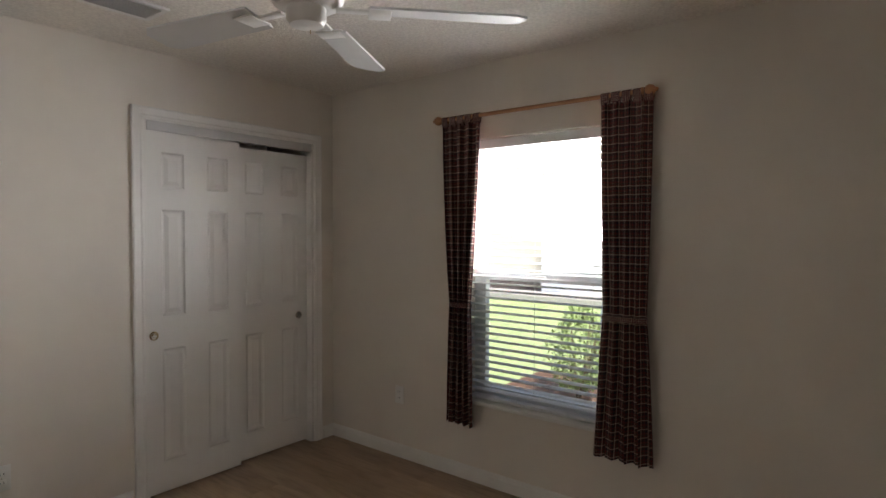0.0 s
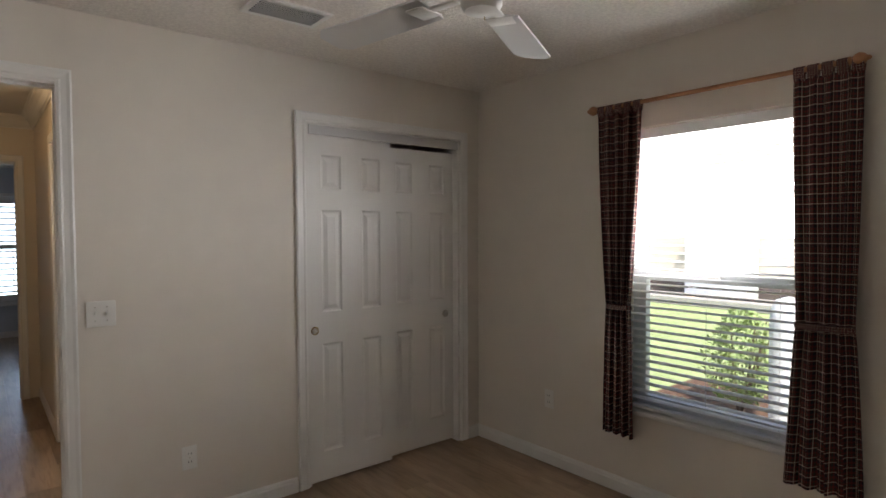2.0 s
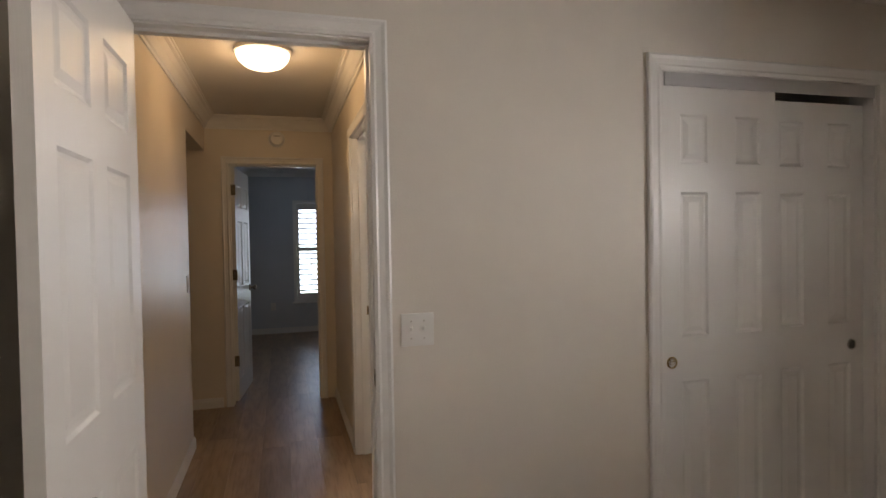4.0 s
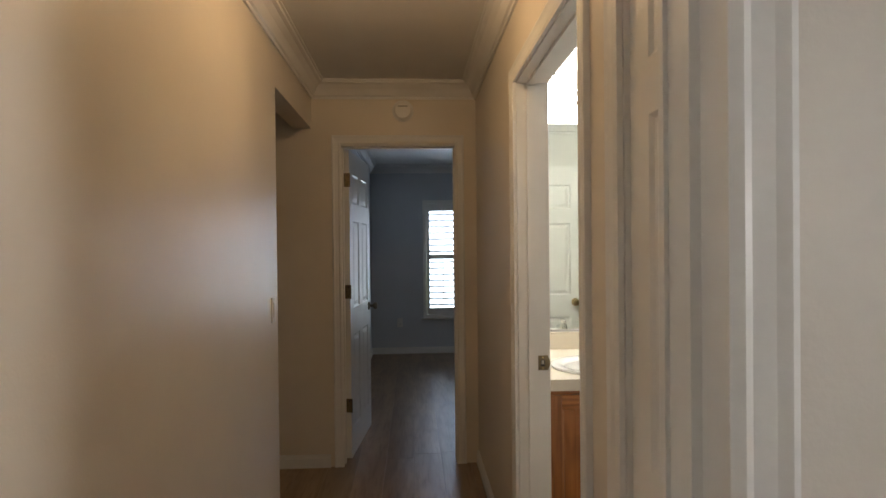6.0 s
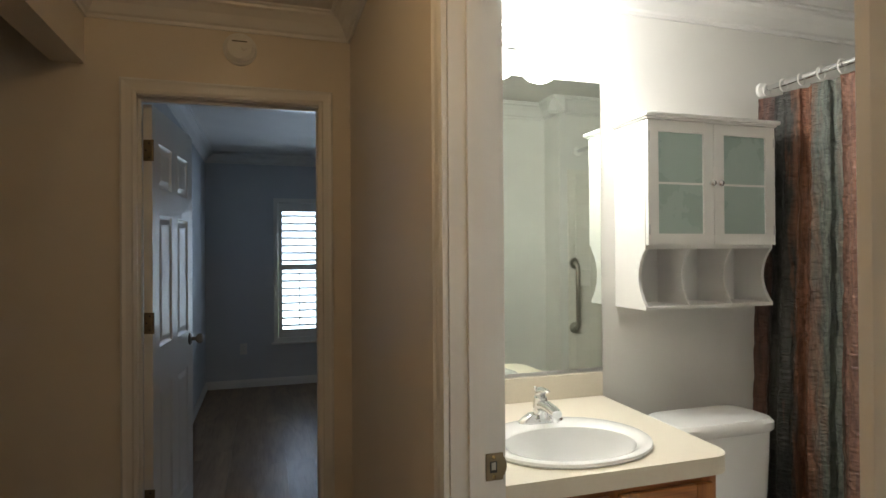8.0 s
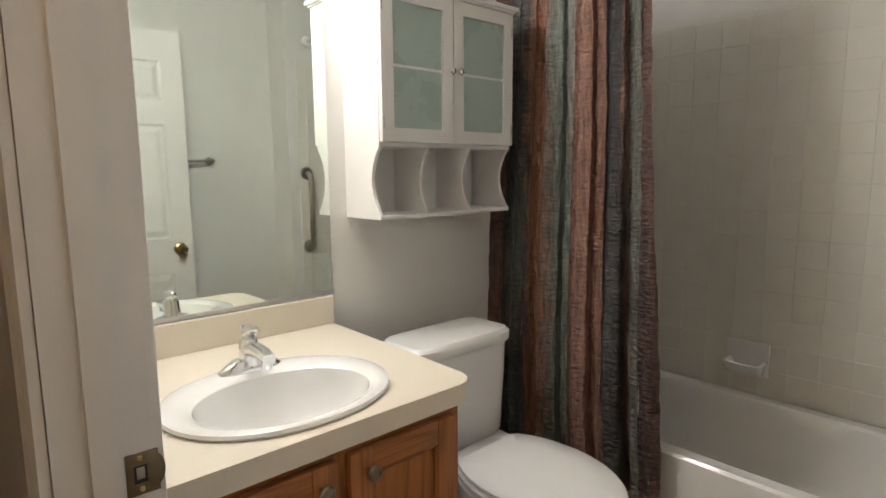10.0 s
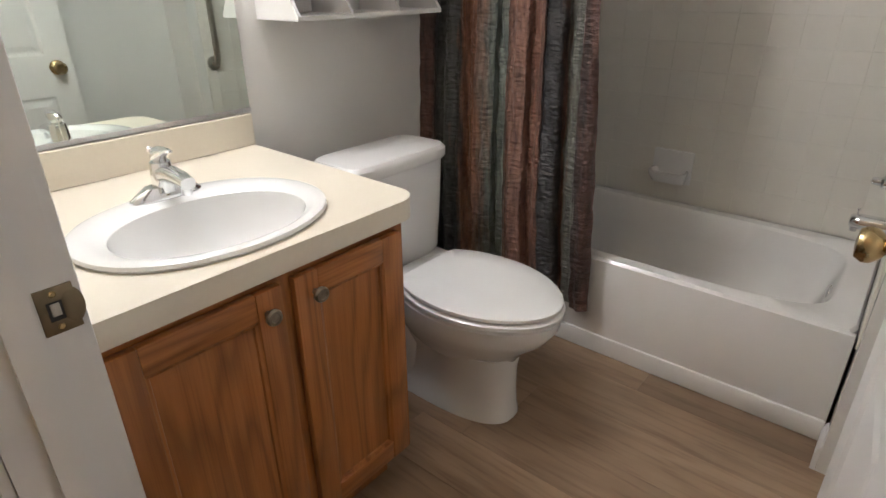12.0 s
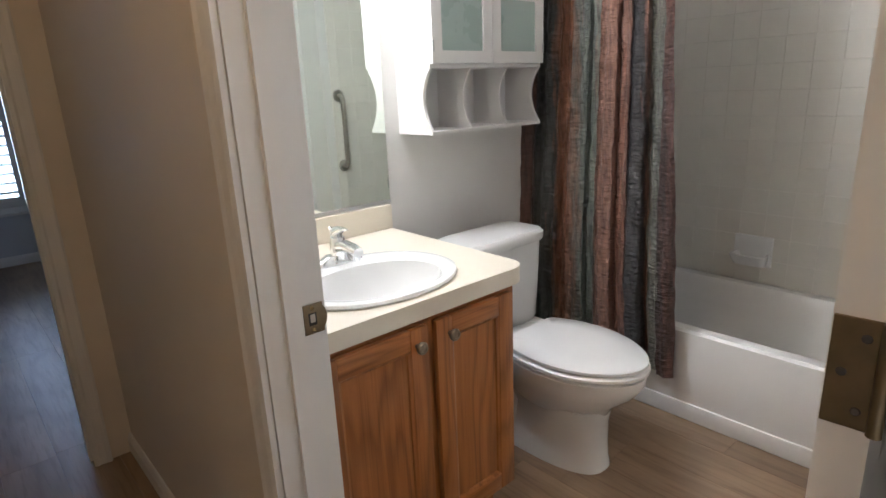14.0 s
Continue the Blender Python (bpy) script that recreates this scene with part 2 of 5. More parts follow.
M_SHOWER = stripes("striped_shower_cloth", [(0.0, (0.030, 0.022, 0.020)), (0.07, (0.16, 0.075, 0.055)), (0.12, (0.05, 0.046, 0.044)), (0.20, (0.105, 0.112, 0.10)), (0.27, (0.06, 0.062, 0.058)),
                    (0.30, (0.27, 0.125, 0.072)), (0.42, (0.31, 0.150, 0.092)), (0.48, (0.16, 0.185, 0.165)), (0.56, (0.22, 0.25, 0.22)), (0.61, (0.27, 0.150, 0.110)), (0.74, (0.30, 0.155, 0.110)),
                    (0.82, (0.06, 0.060, 0.062)), (0.875, (0.035, 0.030, 0.028)), (0.90, (0.26, 0.125, 0.085)), (0.925, (0.16, 0.165, 0.14)), (1.0, (0.17, 0.175, 0.15))], 1.0, 0.11, rough=0.40)
M_PLAID = stripes("plaid_cloth", [(0.0, (0.014, 0.016, 0.026)), (0.22, (0.15, 0.022, 0.019)), (0.44, (0.02, 0.036, 0.024)), (0.60, (0.13, 0.02, 0.017)), (0.77, (0.85, 0.75, 0.6)),
                  (0.85, (0.11, 0.018, 0.016)), (0.94, (0.014, 0.014, 0.022))], 25.0, 0.0, True)
M_GRASS = mat("lawn", (0.40, 0.47, 0.22), 0.9, second=(0.28, 0.36, 0.14), scale=3, bump=0.8, bump_scale=60)
M_LEAF = mat("bush_leaf", (0.40, 0.50, 0.20), 0.45, second=(0.20, 0.30, 0.09), scale=20)
M_MULCH = mat("mulch", (0.16, 0.085, 0.05), 0.9, second=(0.07, 0.04, 0.025), scale=30, bump=1.0, bump_scale=50)
M_STUCCO = mat("tan_stucco", (0.74, 0.65, 0.55), 0.85, scale=3, bump=0.4, bump_scale=60)
M_CONC = mat("concrete", (0.42, 0.40, 0.37), 0.9, scale=6, bump=0.4)
M_ROOF = mat("roof_shingle", (0.20, 0.17, 0.15), 0.9, scale=20, bump=0.6)
M_WHITE = mat("white_painted_siding", (0.80, 0.83, 0.86), 0.6, scale=4)
M_PLINTH = mat("dark_plinth", (0.12, 0.09, 0.09), 0.8, scale=10)
M_BARK = mat("twig", (0.15, 0.10, 0.06), 0.9, scale=30)


# ---- mesh helpers ----
def box(bm, x0, x1, y0, y1, z0, z1, bevel=0.0, seg=2):
    r = bmesh.ops.create_cube(bm, size=1, matrix=Matrix.LocRotScale(((x0 + x1) / 2, (y0 + y1) / 2, (z0 + z1) / 2), None, (abs(x1 - x0), abs(y1 - y0), abs(z1 - z0))))
    if bevel:
        edges = list({e for v in r["verts"] for e in v.link_edges})
        bmesh.ops.bevel(bm, geom=edges, offset=bevel, segments=seg, affect="EDGES", profile=0.5)
    return bm


def boxes(*rows, bevel=0.0):
    bm = bmesh.new()
    for r in rows:
        box(bm, *r, bevel=bevel)
    return bm


def lathe(profile, m=None, seg=24, bm=None):
    """A turned shape about z from (radius, height) pairs."""
    bm = bm or bmesh.new()
    m = m or Matrix()
    rings = []
    for r, z in profile:
        rings.append([bm.verts.new(m @ Vector((max(r, 1e-4) * math.cos(2 * math.pi * k / seg), max(r, 1e-4) * math.sin(2 * math.pi * k / seg), z))) for k in range(seg)])
    for a, b in zip(rings, rings[1:]):
        for k in range(seg):
            bm.faces.new((a[k], a[(k + 1) % seg], b[(k + 1) % seg], b[k]))
    bm.faces.new(rings[0][::-1])
    bm.faces.new(rings[-1])
    return bm


def loft(rings, seg=36, power=2.0, bm=None, caps=(True, True), egg=0.0):
    """Ovals (cx, cy, rx, ry, z) joined into a skin; egg draws the front (-y) out and narrows it."""
    bm = bm or bmesh.new()
    made = []
    for cx, cy, rx, ry, z in rings:
        row = []
        for k in range(seg):
            a = 2 * math.pi * k / seg
            c, s = math.cos(a), math.sin(a)
            px = math.copysign(abs(c) ** (2 / power), c) * rx
            py = math.copysign(abs(s) ** (2 / power), s) * ry
            if egg and py < 0:
                px *= 1 - egg * (py / ry) ** 2
            row.append(bm.verts.new((cx + px, cy + py, z)))
        made.append(row)
    for a, b in zip(made, made[1:]):
        for k in range(seg):
            bm.faces.new((a[k], a[(k + 1) % seg], b[(k + 1) % seg], b[k]))
    if caps[0]:
        bm.faces.new(made[0][::-1])
    if caps[1]:
        bm.faces.new(made[-1])
    return bm


def tube(points, radius, seg=12, bm=None):
    """A round bar along points."""
    bm = bm or bmesh.new()
    pts = [Vector(p) for p in points]
    rings, side = [], None
    for i, p in enumerate(pts):
        d = (pts[min(i + 1, len(pts) - 1)] - pts[max(i - 1, 0)]).normalized()
        side = (side - d * side.dot(d)).normalized() if side else d.orthogonal().normalized()
        up = d.cross(side)
        rings.append([bm.verts.new(p + (side * math.cos(2 * math.pi * k / seg) + up * math.sin(2 * math.pi * k / seg)) * radius) for k in range(seg)])
    for a, b in zip(rings, rings[1:]):
        for k in range(seg):
            bm.faces.new((a[k], a[(k + 1) % seg], b[(k + 1) % seg], b[k]))
    bm.faces.new(rings[0][::-1])
    bm.faces.new(rings[-1])
    return bm


def mesh_of(name, bm, material, smooth=False):
    bmesh.ops.recalc_face_normals(bm, faces=bm.faces)
    me = bpy.data.meshes.new(name)
    bm.to_mesh(me)
    bm.free()
    if material:
        me.materials.append(material)
    if smooth:
        me.shade_smooth()
        me.set_sharp_from_angle(angle=radians(38))
    return me


def part(name, bm, material, parent, label="", smooth=True):
    ob = new(name, mesh_of(name, bm, material, smooth))
    ob.parent = parent
    return tagged(ob, label)


def solid(name, bm, material, label, category, smooth=True, kind="", group=""):
    return tagged(new(name, mesh_of(name, bm, material, smooth)), label, category, group, kind)


def thing(name, m, label, category, group="", kind=""):
    ob = new(name)
    ob.matrix_world = m
    return tagged(ob, label, category, group, kind)


def structure(name, bm, material, label, category="wall"):
    return solid(name, bm, material, label, category, False, "structure")


# ---- plan ----
HB, HH = 2.39, 2.43          # bedroom ceiling, other ceilings
EX = 2.53                    # bedroom window wall
HL, HR = -0.805, 0.235       # hall's two sides
BX, BN, BS, BE = 0.35, 2.545, 1.0, 2.675   # bath: inner west, north, tub end wall, east
BD, JX = 0.785, 1.78          # wall behind the bath door, where the tub end wall begins
EY = 3.16                    # wall at the hall's end
T = 0.115

# bedroom walls
structure("wall_north", boxes((-1.0, -0.68, 0, T, 0, HB), (-0.68, 0.12, 0, T, 2.085, HB), (0.12, 1.235, 0, T, 0, HB), (1.235, 2.36, 0, T, 2.05, HB), (2.36, EX + 0.2, 0, T, 0, HB)),
          M_WALL, "off-white painted bedroom wall with doorway and closet opening")
structure("wall_east", boxes((EX, EX + 0.2, -4.0, -2.05, 0, HB), (EX, EX + 0.2, -1.14, 0, 0, HB), (EX, EX + 0.2, -2.05, -1.14, 0, 0.45), (EX, EX + 0.2, -2.05, -1.14, 1.97, HB)),
          M_WALL, "off-white painted bedroom wall around the window")
structure("wall_west", boxes((-1.0, -0.88, -4.0, 0, 0, HB)), M_WALL, "off-white painted bedroom wall")
structure("wall_south", boxes((-0.88, EX, -4.0, -3.88, 0, HB)), M_WALL, "off-white painted bedroom wall")
structure("ceiling_bedroom", boxes((-1.0, EX + 0.2, -4.0, T, HB, HB + 0.12)), M_CEIL, "white knockdown-textured bedroom ceiling", "ceiling")
structure("wall_closet", boxes((1.1, 1.215, T, 0.685, 0, HB), (2.45, EX + 0.2, T, 0.685, 0, HB), (1.215, 2.45, 0.66, 0.685, 0, HB)), M_WALL, "plain white closet interior walls")
structure("ceiling_closet", boxes((1.1, EX + 0.2, T, 0.685, HB, HB + 0.1)), M_SMOOTH, "plain closet ceiling", "ceiling")
# hall walls
structure("wall_hall_left", boxes((HL - T, HL, T, 2.205, 0, HH), (HL - T, HL, 2.205, EY, 2.14, HH)), M_HALL, "cream painted hall wall with a wide cased-free opening")
structure("wall_hall_right", boxes((HR, BX, T, 0.19, 0, HH), (HR, BX, 0.62, 0.853, 0, HH), (HR, BX, 1.76, EY, 0, HH), (HR, BX, 0.19, 0.62, 2.05, HH), (HR, BX, 0.853, 1.76, 2.05, HH)),
          M_HALL, "cream painted hall wall with bathroom doorway")
structure("wall_hall_end", boxes((-3.0, -0.645, EY, EY + T, 0, HH), (0.12, 3.0, EY, EY + T, 0, HH), (-0.645, 0.12, EY, EY + T, 2.05, HH)), M_HALL, "cream painted wall with the far bedroom doorway")
structure("ceiling_hall", boxes((-3.0, BX, T, EY + T, HH, HH + 0.1)), M_SMOOTH, "flat cream hall ceiling", "ceiling")
structure("wall_side_room", boxes((-3.0, HL - T, 1.6, 1.7, 0, HH), (-3.1, -3.0, 1.6, EY + T, 0, HH)), M_HALL, "cream painted walls of the side room")
# bath walls
structure("wall_bath_north", boxes((BX, 3.0, BN, BN + T, 0, HH)), M_BATH, "white painted bathroom wall behind the vanity")
structure("wall_bath_south", boxes((BX, 3.0, 0.685, BD, 0, HH), (JX, 3.0, BD, BS, 0, HH)), M_BATH, "white painted bathroom wall behind the open door")
structure("wall_bath_east", boxes((BE, 3.0, BS, BN, 0, HH)), M_BATH, "white painted bathroom wall above the tub tile")
structure("ceiling_bath", boxes((BX, 3.0, 0.685, BN + T, HH, HH + 0.1)), M_SMOOTH, "flat white bathroom ceiling", "ceiling")
# linen closet closing walls
structure("wall_linen", boxes((1.0, 1.1, T, 0.685, 0, HH), (BX, 1.0, T, T + 0.02, 0, HH)), M_WALL, "plain linen closet walls")
# far bedroom
structure("wall_far_left", boxes((-0.83, -0.715, EY + T, 7.03, 0, HH)), M_BLUE, "grey-blue painted far bedroom wall")
structure("wall_far_north", boxes((-0.83, 0.0, 6.91, 7.03, 0, HH), (0.86, 3.0, 6.91, 7.03, 0, HH), (0.0, 0.86, 6.91, 7.03, 0, 0.50), (0.0, 0.86, 6.91, 7.03, 1.93, HH)), M_BLUE,
          "grey-blue painted far bedroom wall with shuttered window")
structure("wall_far_right", boxes((3.0, 3.1, EY, 7.03, 0, HH)), M_BLUE, "grey-blue painted far bedroom wall")
structure("ceiling_far", boxes((-0.83, 3.1, EY + T, 7.03, HH, HH + 0.1)), M_SMOOTH, "flat pale far bedroom ceiling", "ceiling")
floor = structure("floor", boxes((-1.0, EX + 0.2, -4.0, T, -0.2, -0.006), (HL - T, 3.0, T, 1.6, -0.2, -0.006), (-3.1, 3.1, 1.6, 7.03, -0.2, -0.006)), M_JOINT, "brown wood-look vinyl plank floor", "floor")


# ---- trim ----
def swept(name, profile, runs, material, label):
    """Moulding: a profile of (out, up) pairs pushed along straight runs (x0, y0, x1, y1, out_x, out_y, z)."""
    bm = bmesh.new()
    for x0, y0, x1, y1, ox, oy, z in runs:
        a = [bm.verts.new((x0 + ox * u, y0 + oy * u, z + v)) for u, v in profile]
        b = [bm.verts.new((x1 + ox * u, y1 + oy * u, z + v)) for u, v in profile]
        for k in range(len(profile)):
            j = (k + 1) % len(profile)
            bm.faces.new((a[k], a[j], b[j], b[k]))
        bm.faces.new(a)
        bm.faces.new(b[::-1])
    return solid(name, bm, material, label, "trim", False, "structure")


BASE = [(0, 0), (0.014, 0), (0.014, 0.058), (0.010, 0.066), (0.010, 0.072), (0.004, 0.082), (0, 0.082)]
swept("baseboard_bedroom", BASE, [(0.165, -0.001, 1.165, -0.001, 0, -1, 0), (2.43, -0.001, EX, -0.001, 0, -1, 0), (EX - 0.001, -0.001, EX - 0.001, -3.88, -1, 0, 0), (-0.879, 0, -0.879, -3.88, 1, 0, 0),
      (-0.88, -3.879, EX, -3.879, 0, 1, 0)], M_TRIM, "white moulded baseboard in the bedroom")
swept("baseboard_hall", BASE, [(HL + 0.001, T, HL + 0.001, 2.205, 1, 0, 0), (HR - 0.001, 1.82, HR - 0.001, EY, -1, 0, 0), (-3.0, EY - 0.001, -0.705, EY - 0.001, 0, -1, 0)],
      M_TRIM, "white moulded baseboard in the hall")
swept("baseboard_far", BASE, [(-0.714, EY + T, -0.714, 6.91, 1, 0, 0), (-0.715, 6.909, 3.0, 6.909, 0, -1, 0)], M_TRIM, "white moulded baseboard in the far bedroom")
swept("baseboard_bath", BASE, [(1.06, BN - 0.001, 1.91, BN - 0.001, 0, -1, 0), (BX, BD + 0.001, JX, BD + 0.001, 0, 1, 0), (JX, BS + 0.001, 1.91, BS + 0.001, 0, 1, 0)], M_TRIM, "white moulded baseboard in the bathroom")
CROWN = [(0, 0), (0, -0.105), (0.010, -0.105), (0.012, -0.092), (0.022, -0.086), (0.040, -0.050), (0.062, -0.026), (0.078, -0.020), (0.080, -0.010), (0.090, -0.008), (0.090, 0)]
CZ = HH - 0.001
swept("crown_hall", CROWN, [(HL + 0.001, T, HL + 0.001, EY, 1, 0, CZ), (HR - 0.001, T, HR - 0.001, EY, -1, 0, CZ), (HL, EY - 0.001, HR, EY - 0.001, 0, -1, CZ), (HL, T + 0.001, HR, T + 0.001, 0, 1, CZ)], M_TRIM,
      "cream crown moulding round the hall ceiling")
swept("crown_bath", CROWN, [(BX, BN - 0.001, BE, BN - 0.001, 0, -1, CZ), (BX, BD + 0.001, JX, BD + 0.001, 0, 1, CZ), (JX - 0.09, BS + 0.001, BE, BS + 0.001, 0, 1, CZ), (JX - 0.001, BD, JX - 0.001, BS + 0.09, -1, 0, CZ), (BE - 0.001, BS, BE - 0.001, BN, -1, 0, CZ), (BX + 0.001, BD, BX + 0.001, BN, 1, 0, CZ)], M_TRIM,
      "white crown moulding round the bathroom ceiling")
swept("crown_far", CROWN, [(-0.714, EY + T, -0.714, 6.91, 1, 0, CZ), (-0.715, 6.909, 3.0, 6.909, 0, -1, CZ)], M_TRIM, "pale crown moulding in the far bedroom")

CASE = [(0, 0), (0.0, 0.012), (0.012, 0.016), (0.020, 0.013), (0.040, 0.015), (0.052, 0.019), (0.060, 0.016), (0.060, 0)]


def casing(name, m, width, height, label):
    """Two legs and a head round an opening in the plane x-z, standing out towards -y."""
    bm = bmesh.new()
    path = [((0, 0), (-1, 0)), ((0, height), (-1, 1)), ((width, height), (1, 1)), ((width, 0), (1, 0))]
    rings = []
    for (px, pz), (dx, dz) in path:
        rings.append([bm.verts.new((px + dx * u, -v, pz + dz * u)) for u, v in CASE])
    for a, b in zip(rings, rings[1:]):
        for k in range(len(CASE)):
            j = (k + 1) % len(CASE)
            bm.faces.new((a[k], a[j], b[j], b[k]))
    ob = solid(name, bm, M_TRIM, label, "trim", False, "structure")
    ob.matrix_world = m
    return ob


def jamb(name, m, width, height, depth, label, stop=None):
    """The lining of a doorway, 20 mm thick, outside width x height; stop: where the door stop stands in the depth."""
    rows = [(-0.02, 0, 0.001, depth - 0.001, 0, height + 0.02), (width, width + 0.02, 0.001, depth - 0.001, 0, height + 0.02), (0, width, 0.001, depth - 0.001, height, height + 0.02)]
    if stop:
        rows += [(0, 0.011, stop, stop + 0.033, 0, height), (width - 0.011, width, stop, stop + 0.033, 0, height), (0.011, width - 0.011, stop, stop + 0.033, height - 0.011, height)]
    ob = solid(name, boxes(*rows), M_TRIM, label, "door frame", False, "structure")
    ob.matrix_world = m
    return ob


# bedroom doorway (both faces), closet, far doorway, bath doorway, linen door
jamb("doorframe_bedroom", pose(-0.66, 0, 0), 0.76, 2.065, T, "white painted bedroom door frame", 0.045)
casing("trim_bedroom_door", pose(-0.655, 0, 0), 0.75, 2.07, "white moulded casing round the bedroom doorway")
casing("trim_bedroom_door_hall", pose(0.095, T, 0, 0, 0, 180), 0.75, 2.07, "white moulded casing round the bedroom doorway")
jamb("doorframe_closet", pose(1.255, 0, 0), 1.085, 2.03, T, "white closet door frame")
casing("trim_closet", pose(1.235, 0, 0), 1.125, 2.035, "white moulded casing round the closet doors")
jamb("doorframe_far", pose(-0.625, EY, 0), 0.725, 2.03, T, "cream door frame at the hall's end", 0.04)
casing("trim_far_door", pose(-0.62, EY, 0), 0.715, 2.035, "cream moulded casing round the far bedroom doorway")
jamb("doorframe_bath", pose(HR, 1.74, 0, 0, 0, -90), 0.867, 2.03, T, "white bathroom door frame with strike plate", 0.04)
casing("trim_bath_door", pose(HR, 1.745, 0, 0, 0, -90), 0.877, 2.035, "white moulded casing round the bathroom doorway")
casing("trim_bath_door_inside", pose(BX, 0.868, 0, 0, 0, 90), 0.877, 2.035, "white moulded casing inside the bathroom doorway")
jamb("doorframe_linen", pose(HR, 0.60, 0, 0, 0, -90), 0.39, 2.03, T, "cream linen closet door frame")
casing("trim_linen_door", pose(HR, 0.605, 0, 0, 0, -90), 0.40, 2.035, "cream moulded casing round the linen closet door")


# ---- doors ----
def rings_panel(bm, x0, x1, z0, z1, y, s):
    """A raised panel on the face at y that looks along s: moulding in, flat, then the raised field."""
    prev = None
    for inset, deep in ((0, 0), (0.009, 0.007), (0.018, 0.008), (0.040, 0.002)):
        r = [bm.verts.new(v) for v in ((x0 + inset, y - s * deep, z0 + inset), (x1 - inset, y - s * deep, z0 + inset), (x1 - inset, y - s * deep, z1 - inset), (x0 + inset, y - s * deep, z1 - inset))]
        if prev:
            for k in range(4):
                bm.faces.new((prev[k], prev[(k + 1) % 4], r[(k + 1) % 4], r[k]))
        prev = r
    bm.faces.new(prev)


SIX = ((0.175, 0.795), (0.975, 1.555), (1.672, 1.868))


def panel_door(name, m, width, label, rows=SIX, columns=2, height=2.015, thick=0.035, group="", stile=0.10, mid=0.11, mat_=None):
    """A moulded door, hinge at x 0, from y 0 to thick."""
    mat_ = mat_ or M_DOOR
    door = thing(name, m, label, "door", group)
    pw = (width - 2 * stile - (columns - 1) * mid) / columns
    cols = [(stile + k * (pw + mid), stile + k * (pw + mid) + pw) for k in range(columns)]
    bm = bmesh.new()
    xs, zs = [0, *[v for c in cols for v in c], width], [0.0, *[v for r in rows for v in r], height]
    for i in range(len(xs) - 1):
        for j in range(len(zs) - 1):
            if not (i % 2 and j % 2):
                box(bm, xs[i], xs[i + 1], 0, thick, zs[j], zs[j + 1])
    bmesh.ops.remove_doubles(bm, verts=bm.verts, dist=0.0001)
    bm.verts.index_update()
    twice = {}
    for f in bm.faces:
        twice.setdefault(tuple(sorted(v.index for v in f.verts)), []).append(f)
    bmesh.ops.delete(bm, geom=[f for fs in twice.values() if len(fs) > 1 for f in fs], context="FACES_ONLY")
    part("door_frame", bm, mat_, door, smooth=False)
    for x0, x1 in cols:
        for z0, z1 in rows:
            bm = bmesh.new()
            rings_panel(bm, x0, x1, z0, z1, 0, -1)
            rings_panel(bm, x0, x1, z0, z1, thick, 1)
            part("panel", bm, mat_, door, smooth=False)
    return door


def knob(parent, x, y, z, s, material, label, r=0.026):
    """A door knob on the face that looks along s in y."""
    prof = [(0.032, 0), (0.032, 0.004), (0.026, 0.009), (0.011, 0.012), (0.010, 0.030), (0.018, 0.036), (r, 0.046), (r * 1.04, 0.056), (r * 0.8, 0.066), (0.004, 0.068)]
    part("door_knob", lathe(prof, Matrix.Translation((x, y, z)) @ Matrix.Rotation(radians(90 if s < 0 else -90), 4, "X")), material, parent, label)


def hinge(parent, x, y0, y1, z, material=None):
    """A leaf let into the hinge edge, with its knuckle."""
    h = part("hinge", boxes((x - 0.002, x + 0.0015, y0, y1, z - 0.045, z + 0.045), bevel=0.0006), material or M_BRONZE, parent, "aged bronze butt hinge", False)
    part("knuckle", lathe([(0.0055, z - 0.045), (0.0055, z + 0.045)], Matrix.Translation((x - 0.004, y0 - 0.004, 0)), 10), material or M_BRONZE, h)
    for dy, dz in ((0.3, 0.03), (0.7, 0.0), (0.3, -0.03)):
        part("screw", lathe([(0.0038, 0), (0.0028, 0.0012)], Matrix.Translation((x - 0.002, y0 + (y1 - y0) * dy, z + dz)) @ Matrix.Rotation(radians(-90), 4, "Y"), 8), M_SLOT, h)


bedroom_door = panel_door("bedroom_door", pose(-0.655, -0.004, 0.008, 0, 0, -90), 0.755, "white six-panel bedroom door standing open", height=2.048, rows=((0.18, 0.81), (0.99, 1.58), (1.70, 1.90)))
knob(bedroom_door, 0.69, 0.035, 0.865, 1, M_AGED, "dark nickel knob")
knob(bedroom_door, 0.69, 0.0, 0.865, -1, M_AGED, "dark nickel knob")
for hz in (0.23, 1.0, 1.8):
    hinge(bedroom_door, 0, 0.003, 0.033, hz)
far_door = panel_door("far_bedroom_door", pose(-0.62, EY + T + 0.004, 0.008, 0, 0, 84) @ pose(0, -0.035, 0), 0.715, "white six-panel door standing open into the far bedroom")
knob(far_door, 0.65, 0.0, 0.93, -1, M_AGED, "dark nickel knob")
for hz in (0.345, 1.09, 1.82):
    hinge(far_door, 0, 0.002, 0.034, hz)
bath_door = panel_door("bathroom_door", pose(BX + 0.004, 0.911, 0.008, 0, 0, 3.5), 0.85, "white six-panel bathroom door standing open")
knob(bath_door, 0.785, 0.035, 0.918, 1, M_BRASS, "worn brass knob")
for hz in (0.30, 1.10, 1.82):
    hinge(bath_door, 0, 0.002, 0.034, hz)
linen_door = panel_door("linen_closet_door", pose(HR + 0.012, 0.598, 0.008, 0, 0, -90), 0.386, "cream moulded linen closet door, closed", rows=((0.2, 0.80), (0.98, 1.62), (1.72, 1.88)), columns=1, stile=0.085)

